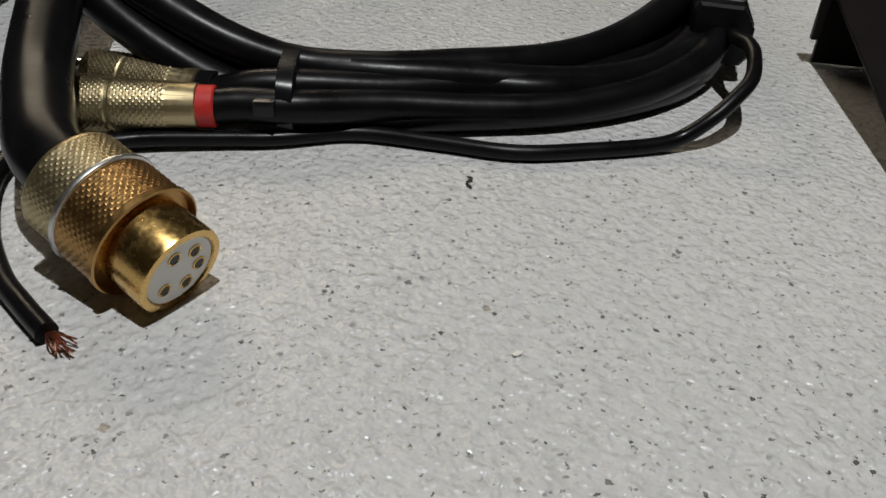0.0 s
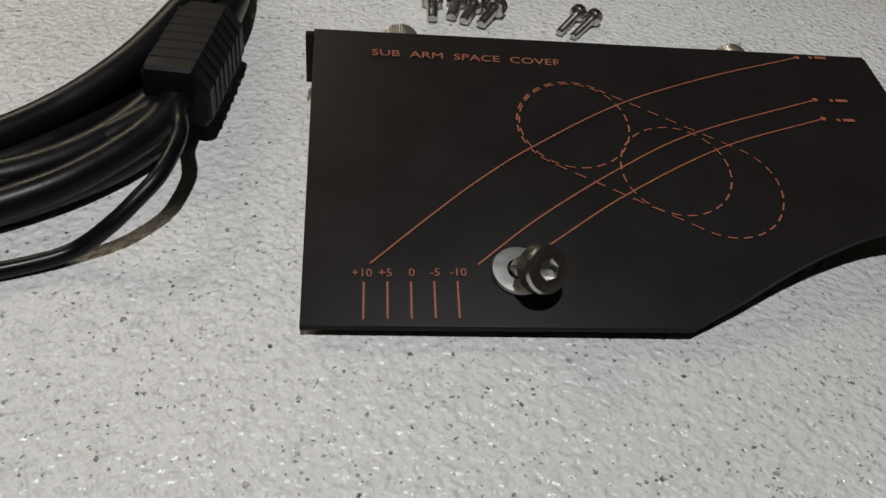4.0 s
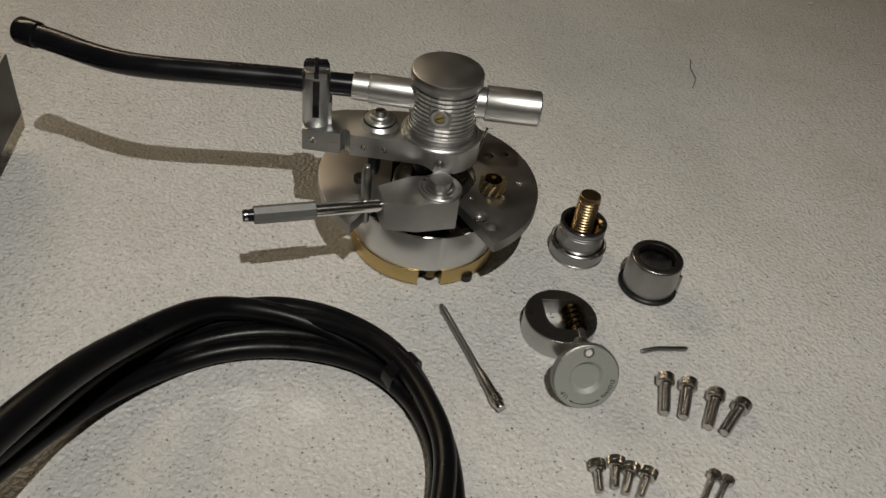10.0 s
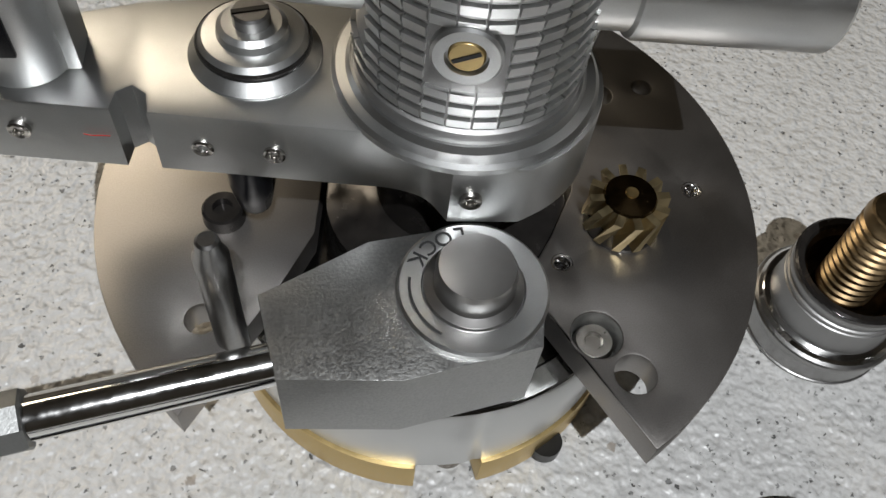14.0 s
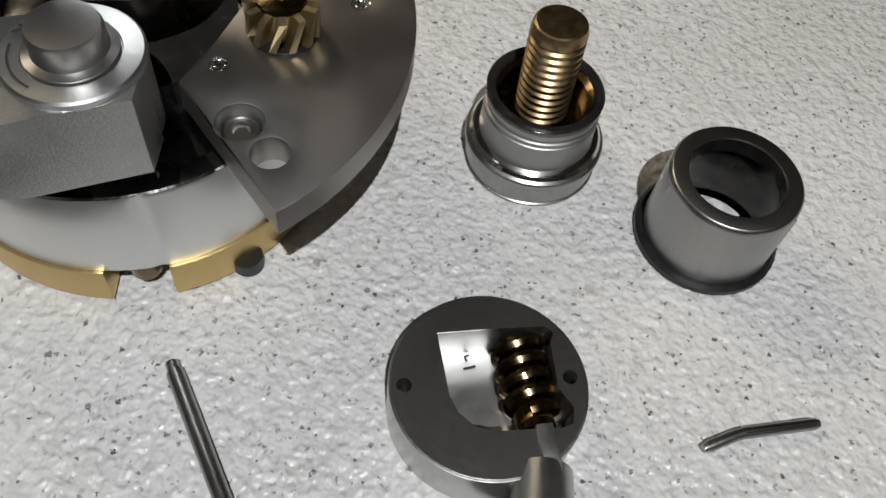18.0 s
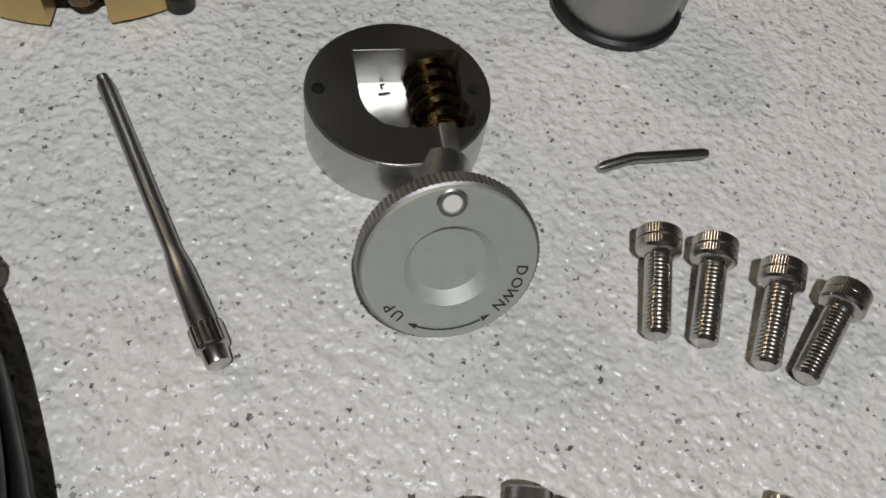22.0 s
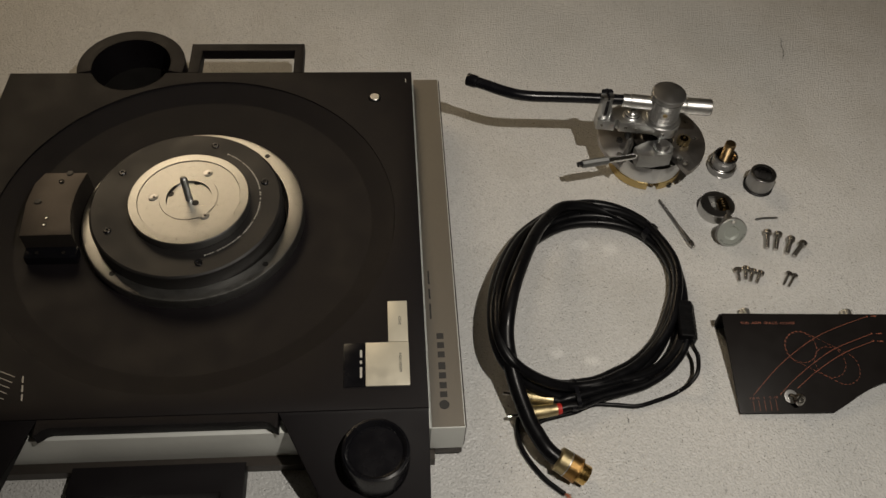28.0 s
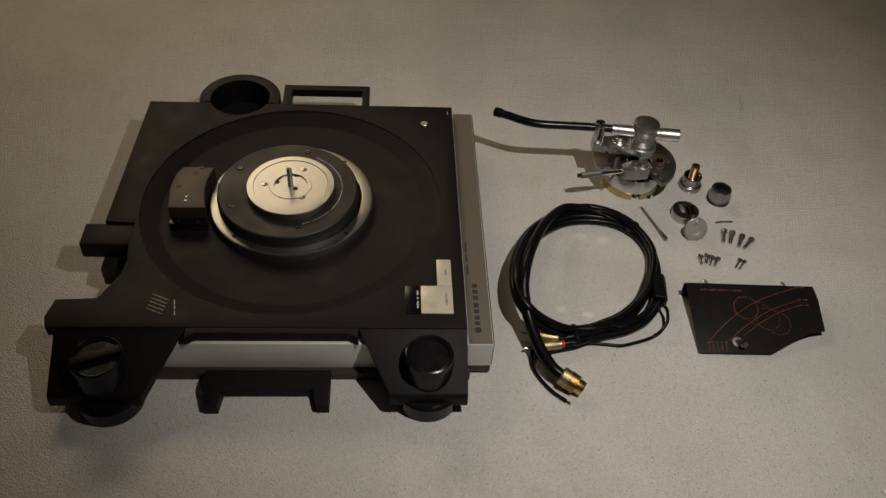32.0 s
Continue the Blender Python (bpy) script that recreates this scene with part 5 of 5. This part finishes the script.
# ---------- the coiled cable ----------
def build_cable():
    cab = thing("audio_cable", (0.195, -0.10, 0), "coiled black audio cable with brass plugs, lying on the floor", "cable")
    ex, ey = 0.1980, -0.1010

    def bump(a, mid, wide):
        d = (a - mid + 180) % 360 - 180
        return math.exp(-(d / wide) ** 2)

    def ease(a, table):
        """Reads a round table of (angle, value) smoothly."""
        a = a % 360
        n = len(table)
        for i in range(n):
            a0, a1 = table[i][0], table[(i + 1) % n][0] + (360 if i == n - 1 else 0)
            q = a if a >= table[0][0] else a + 360
            if a0 <= q <= a1:
                p0, p1, p2, p3 = (table[(i + k) % n][1] for k in (-1, 0, 1, 2))
                t = (q - a0) / (a1 - a0)
                return 0.5 * (2 * p1 + (p2 - p0) * t + (2 * p0 - 5 * p1 + 4 * p2 - p3) * t * t + (3 * p1 - p0 - 3 * p2 + p3) * t ** 3)

    inside = ((0, 0.0810), (30, 0.0975), (55, 0.1035), (85, 0.0955), (115, 0.0880), (150, 0.0830), (180, 0.0885), (214, 0.1010), (244, 0.0990), (256, 0.0920), (277, 0.0790), (315, 0.0715), (340, 0.0725))
    outside = ((0, 0.0905), (30, 0.1000), (55, 0.1150), (85, 0.1190), (115, 0.1065), (150, 0.0960), (180, 0.0960), (214, 0.1070), (244, 0.1125), (256, 0.1090), (277, 0.1010), (315, 0.1000), (340, 0.0930))

    rise = ((0, 0.0), (60, 0.0), (105, 0.0), (140, 0.012), (165, 0.027), (182, 0.034), (200, 0.035), (216, 0.029), (232, 0.015), (246, 0.004), (254, 0.0), (300, 0.0))
    lean = Vector((-0.195, -0.905, 1.0))           # the stiff coil springs up off the floor on one side

    def coil(a, u, z):
        r = ease(a, inside) * (1 - u) + ease(a, outside) * u
        return Vector((ex + r * math.cos(radians(a)), ey + r * math.sin(radians(a)), z)) + lean * max(0.0, ease(a, rise))

    low, top = 0.0049, 0.0126
    ways = (lambda a: (0.03 + 0.04 * math.sin(radians(3 * a)) ** 2, low + 0.0050 * bump(a, 5, 38)),
            lambda a: (0.50 - 0.20 * bump(a, -30, 32) + 0.08 * math.sin(radians(2 * a + 40)), low),
            lambda a: (0.97 - 0.05 * math.sin(radians(2 * a)) ** 2 - 0.48 * bump(a, 16, 26), low),
            lambda a: (ease(a, ((0, 0.92), (40, 0.96), (80, 0.92), (112, 0.62), (150, 0.12), (200, 0.18), (250, 0.45), (300, 0.70), (335, 0.74))), top - 0.0050 * bump(a, -55, 30)),
            lambda a: (0.62 + 0.16 * math.sin(radians(a + 60)) - 0.45 * bump(a, -50, 34) - 0.50 * bump(a, 8, 34), top + 0.0070 * bump(a, 5, 38) - 0.0030 * bump(a, -55, 24) - 0.0030 * bump(a, 95, 26)))
    for way in ways:
        path = []
        for i in range(180):
            u, z = way(2.0 * i)
            path.append(coil(2.0 * i, u, z))
        for k in range(2):
            path = [(path[i - 1] + path[i] * 2 + path[(i + 1) % 180]) / 4 for i in range(180)]
        part("strand", tube(path, 0.0048, 16, closed=True), M_cable, cab)
    # thick end that leaves the coil
    trunk = [coil(40, 0.55, 0.0046), coil(62, 0.55, 0.0060), coil(80, 0.66, 0.0125), coil(98, 0.62, 0.0215), (0.1560, -0.0310, 0.0380), (0.1370, -0.0680, 0.0520), (0.1180, -0.1120, 0.0600), (0.1075, -0.1450, 0.0570), (0.1045, -0.1700, 0.0460), (0.1100, -0.2005, 0.0310), (0.1183, -0.2297, 0.0225), (0.1255, -0.2467, 0.0195), (0.1325, -0.2595, 0.0182), (0.1415, -0.2677, 0.0156)]
    path = smooth_path(trunk, 8)
    n = len(path)
    part("trunk", tube(path, 0.0068, 18, radii=[0.0046 + 0.0024 * min(1, i / (n * 0.6)) for i in range(n)]), M_cable, cab, "thick black trunk end")
    # five-pole plug
    c0, d = Vector((0.1408, -0.2667, 0.0161)), Vector((0.8325, -0.4806, -0.2756)).normalized()
    f = frame_to(c0, c0 + d)

    def knurl(i, j, high):
        return high if i % 2 == 0 and j % 2 == 0 and (i // 2 + j // 2) % 2 == 0 else 0.0

    prof = [(0.0070, -0.0010), (0.0103, 0.0), (0.0106, 0.0005)] + [(0.0107, 0.0008 + 0.00035 * k) for k in range(22)] + [(0.0110, 0.0086), (0.0075, 0.0087)]
    plug = part("plug", lathe(prof, 184, f, wave=lambda i, j: knurl(i, j, 0.00013) if 3 <= j <= 24 else 0.0), M_oldbrass, cab, "knurled brass five-pole plug", 14)
    prof = [(0.0108, 0.0094), (0.0110, 0.0098)] + [(0.0110, 0.0101 + 0.00035 * k) for k in range(24)] + [(0.0114, 0.0186), (0.0114, 0.0197), (0.0110, 0.0199), (0.0105, 0.0182), (0.0087, 0.0182)]
    part("coupling_ring", lathe(prof, 184, f, wave=lambda i, j: knurl(i, j, 0.00013) if 2 <= j <= 25 else 0.0), M_coupling, plug, "knurled brass coupling ring", 14)
    part("plug_seam", lathe([(0.0110, 0.0085), (0.0114, 0.0086), (0.0115, 0.0090), (0.0114, 0.0094), (0.0108, 0.0096)], 60, f), M_alu, plug)
    part("barrel", lathe([(0.0087, 0.0180), (0.0089, 0.0278), (0.0087, 0.0285), (0.0074, 0.0286), (0.0072, 0.0282), (0.0071, 0.0279)], 64, f), M_brass, plug, "smooth brass barrel")
    part("insert", lathe([(0.0, 0.0282), (0.0071, 0.0282), (0.0072, 0.0265)], 48, f), M_white, plug, "white insulator with five holes")
    u = Vector((0, 0, 1)).cross(d).normalized()
    v = d.cross(u)
    for a in (222, 293, 350, 48, 113):
        q = c0 + d * 0.0282 + (u * math.cos(radians(a)) + v * math.sin(radians(a))) * 0.0043
        mm = frame_to(q, q + d)
        part("contact", lathe([(0.0014, -0.0004), (0.0014, 0.0002), (0.0012, 0.0003), (0.0010, 0.0001)], 16, mm), M_brass, plug)
        part("contact_bore", lathe([(0, 0.00015), (0.0011, 0.00015)], 12, mm), M_holeshade, plug)
    # two round plugs under the trunk
    for k, (a, c, band, mat_band) in enumerate((((0.1080, -0.2230, 0.0084), (0.1506, -0.2180, 0.0092), 0.0052, M_red), ((0.1068, -0.2005, 0.0070), (0.1504, -0.2105, 0.0094), 0.0048, M_tape))):
        a, c = Vector(a), Vector(c)
        f = frame_to(a, c)
        prof = [(0.0040, 0.0085), (0.0060, 0.0092)] + [(0.0064, 0.0096 + 0.00035 * i) for i in range(30)] + [(0.0062, 0.0202), (0.0062, 0.0208), (0.0063, 0.0212)] + [(0.0063 - 0.00002 * i, 0.0214 + 0.00035 * i) for i in range(34)] + [(0.0055, 0.0335), (0.0054, 0.0400), (0.0047, 0.0404), (0.0030, 0.0404)]
        rca = part("round_plug", lathe(prof, 112, f, wave=lambda i, j: knurl(i, j, 0.00014) if (2 <= j <= 31 or 35 <= j <= 68) else 0.0), M_oldbrass, cab, "knurled brass phono plug", 14)
        part("plug_pin", lathe([(0, -0.0050), (0.0012, -0.0050), (0.0016, -0.0044), (0.0016, 0.0060), (0.0042, 0.0062), (0.0042, 0.0088)], 24, f), M_chrome, rca)
        part("plug_sleeve", lathe([(0.0046, 0.0398), (0.0050, 0.0401), (0.0050, 0.0438), (0.0046, 0.0442), (0, 0.0442)], 28, f), mat_band, rca, "red sleeve" if k == 0 else "black sleeve")
        e = c + (c - a).normalized() * 0.0005
        way = [e - (c - a).normalized() * 0.006, e, Vector((0.1580, -0.2165 + 0.0070 * k, 0.0096 + 0.0015 * k)), Vector((0.1690, -0.2150 + 0.0080 * k, 0.0092 + 0.002 * k)), coil(-94, 1.03 - 0.3 * k, 0.0075 + 0.002 * k), coil(-82, 1.0 - 0.35 * k, 0.0060 + 0.003 * k), coil(-70, 0.99 - 0.2 * k, 0.0055 + 0.003 * k), coil(-55, 0.97 - 0.25 * k, 0.0068), coil(-42, 0.97 - 0.2 * k, 0.0092), Vector((0.2784 - 0.004 * k, -0.1550, 0.0120 - 0.002 * k)), Vector((0.2788 - 0.004 * k, -0.1520, 0.0122 - 0.002 * k))]
        part("plug_lead", tube(smooth_path(way, 6), 0.0042, 16), M_cable, cab)
    # thin earth wire and its bare end
    part("earth_wire", tube(smooth_path([(0.1230, -0.2120, 0.0060), (0.1150, -0.2200, 0.0050), (0.1118, -0.2330, 0.0036), (0.1128, -0.2480, 0.0030), (0.1200, -0.2640, 0.0026), (0.1300, -0.2785, 0.0024), (0.1385, -0.2868, 0.0024), (0.1452, -0.2925, 0.0022)], 6), 0.0021, 12), M_cable, cab, "thin black earth wire")
    fray = bmesh.new()
    random.seed(4)
    for i in range(14):
        s = Vector((0.1448, -0.2921, 0.0020))
        e = s + Vector((random.uniform(0.0028, 0.0062), random.uniform(-0.0045, -0.0005), random.uniform(-0.0014, 0.0008)))
        mid = (s + e) / 2 + Vector((random.uniform(-0.0006, 0.0006), random.uniform(-0.0006, 0.0006), random.uniform(0, 0.0008)))
        tube(smooth_path([s, mid, e], 3), 0.00018, 5, bm=fray)
    part("bare_copper", fray, M_copper, cab, "frayed bare copper strands")
    part("earth_wire", tube(smooth_path([(0.1190, -0.2330, 0.0030), (0.1250, -0.2310, 0.0030), (0.1358, -0.2255, 0.0030), (0.1533, -0.2210, 0.0026), (0.1661, -0.2180, 0.0024), (0.1834, -0.2115, 0.0022), (0.2034, -0.2125, 0.0021), (0.2228, -0.2142, 0.0021),
                                         (0.2419, -0.2093, 0.0021), (0.2560, -0.2045, 0.0022), (0.2635, -0.2012, 0.0034), (0.2705, -0.1985, 0.0080), (0.2758, -0.1945, 0.0118), (0.2808, -0.1880, 0.0150), (0.2834, -0.1770, 0.0168), (0.2832, -0.1710, 0.0178), (0.2818, -0.1640, 0.0168), (0.2822, -0.1560, 0.0150), (0.2815, -0.1480, 0.0135)], 6), 0.0020, 12), M_cable, cab, "thin black earth wire")
    # ties round the coil
    def collar(a, r0, r1, long, high, label):
        th = radians(a)
        p = Vector((ex + (r0 + r1) / 2 * math.cos(th), ey + (r0 + r1) / 2 * math.sin(th), 0))
        q0, q1 = coil(a - 4, 0.5, 0), coil(a + 4, 0.5, 0)
        along = (q1 - q0).normalized()
        side = Vector((0, 0, 1)).cross(along)
        sect = []
        for i in range(28):
            t = 2 * math.pi * i / 28
            cs, sn = math.cos(t), math.sin(t)
            sect.append((math.copysign(abs(cs) ** 0.7, cs), math.copysign(abs(sn) ** 0.7, sn)))
        bm = bmesh.new()
        rings = []
        for o, g in ((-0.5, 0.94), (-0.44, 1.0), (0.44, 1.0), (0.5, 0.94)):
            rings.append([bm.verts.new(p + along * long * o + side * ((r1 - r0) / 2 * g * u) + Vector((0, 0, high / 2 + high / 2 * g * v))) for u, v in sect])
        for f0, f1 in zip(rings, rings[1:]):
            for i in range(28):
                bm.faces.new((f0[i], f0[(i + 1) % 28], f1[(i + 1) % 28], f1[i]))
        bm.faces.new(rings[0]), bm.faces.new(list(reversed(rings[-1])))
        bmesh.ops.recalc_face_normals(bm, faces=bm.faces)
        for v in bm.verts:
            v.co.z = max(v.co.z, 0.0002)
        return part("cable_tie", bm, M_gloss, cab, label)

    tie = collar(-107, 0.0935, 0.1225, 0.0042, 0.0180, "glossy black cable tie")
    part("tie_head", block(0.1612, -0.2210, 0.0090, 0.1662, -0.2175, 0.0128, 0.0005), M_gloss, tie)
    tie = collar(47, 0.0985, 0.1175, 0.0070, 0.0178, "wide black cable tie")
    tail = coil(47, 1.0, 0.0135)
    part("tie_head", block(tail.x - 0.0015, tail.y - 0.0035, 0.0100, tail.x + 0.0038, tail.y + 0.0010, 0.0148, 0.0006), M_gloss, tie)
    # ribbed moulding where the thick cable parts into its leads
    m0, m1 = Vector((0.2838, -0.1150, 0.0030)), Vector((0.2786, -0.1545, 0.0035))
    along = (m1 - m0).normalized()
    side = along.cross(Vector((0, 0, 1)))          # points to the inside of the coil
    sect = ((0.0078, 0.0050), (0.0078, 0.0172), (0.0066, 0.0192), (-0.0058, 0.0192), (-0.0098, 0.0130), (-0.0098, 0.0045), (-0.0080, 0.0020), (0.0060, 0.0020))
    long = (m1 - m0).length

    def slice_at(bm, t, grow):
        return [bm.verts.new(m0 + along * t - side * -(u * (1 + grow)) + Vector((0, 0, max(0.0004, 0.010 + (z - 0.010) * (1 + grow))))) for u, z in sect]

    def loaf(stops, bm=None):
        bm = bm or bmesh.new()
        rings = [slice_at(bm, t, g) for t, g in stops]
        for f0, f1 in zip(rings, rings[1:]):
            for i in range(len(sect)):
                k = (i + 1) % len(sect)
                bm.faces.new((f0[i], f0[k], f1[k], f1[i]))
        bm.faces.new(rings[0]), bm.faces.new(list(reversed(rings[-1])))
        bmesh.ops.recalc_face_normals(bm, faces=bm.faces)
        return bm

    mould = part("cable_splitter", loaf([(0, -0.08), (0.0010, 0.0), (long - 0.0010, 0.0), (long, -0.08)]), M_tape, cab, "ribbed black moulded cable splitter", 25)
    for i in range(7):
        t = 0.0060 + 0.0046 * i
        part("rib", loaf([(t - 0.0007, 0.0), (t - 0.0004, 0.035), (t + 0.0004, 0.035), (t + 0.0007, 0.0)]), M_tape, mould, angle=25)
    return cab


build_cable()


# ---------- crumbs and a fibre on the floor ----------
def build_crumbs():
    random.seed(11)
    bm = bmesh.new()
    for x, y, r in ((0.2303, -0.3622, 0.0022), (0.2236, -0.2843, 0.0012), (0.6651, 0.4140, 0.0030), (0.2060, -0.3300, 0.0006), (0.4550, -0.0950, 0.0007), (0.3300, -0.0930, 0.0008), (0.4690, -0.4060, 0.0050)):
        ball = bmesh.ops.create_icosphere(bm, subdivisions=1, radius=r, matrix=Matrix.Translation((x, y, r * 0.35)) @ Matrix.Rotation(random.uniform(0, 3), 4, "Z") @ Matrix.Diagonal((1.0, 0.6, 0.4, 1)))
        for v in ball["verts"]:
            v.co += Vector((random.uniform(-1, 1), random.uniform(-1, 1), 0)) * r * 0.2
    me = bpy.data.meshes.new("floor_crumbs")
    bm.to_mesh(me)
    bm.free()
    me.materials.append(M_white)
    tagged(new("floor_crumbs", me), "small pale crumbs scattered on the floor", "crumbs", kind="stuff")
    for name, pts, r in (("fibre", [(0.2118, -0.2248, 0.0004), (0.2128, -0.2262, 0.0008), (0.2116, -0.2278, 0.0006), (0.2128, -0.2296, 0.0004)], 0.00025),
                         ("fibre", [(0.5146, 0.2987, 0.0004), (0.5100, 0.2850, 0.0009), (0.5090, 0.2700, 0.0009), (0.5023, 0.2560, 0.0004)], 0.00022)):
        f = tube(smooth_path(pts, 6), r, 6)
        me = bpy.data.meshes.new(name)
        f.to_mesh(me)
        f.free()
        me.materials.append(M_darkprint)
        tagged(new(name, me), "short dark curled fibre lying on the floor", "fibre", kind="stuff")


build_crumbs()
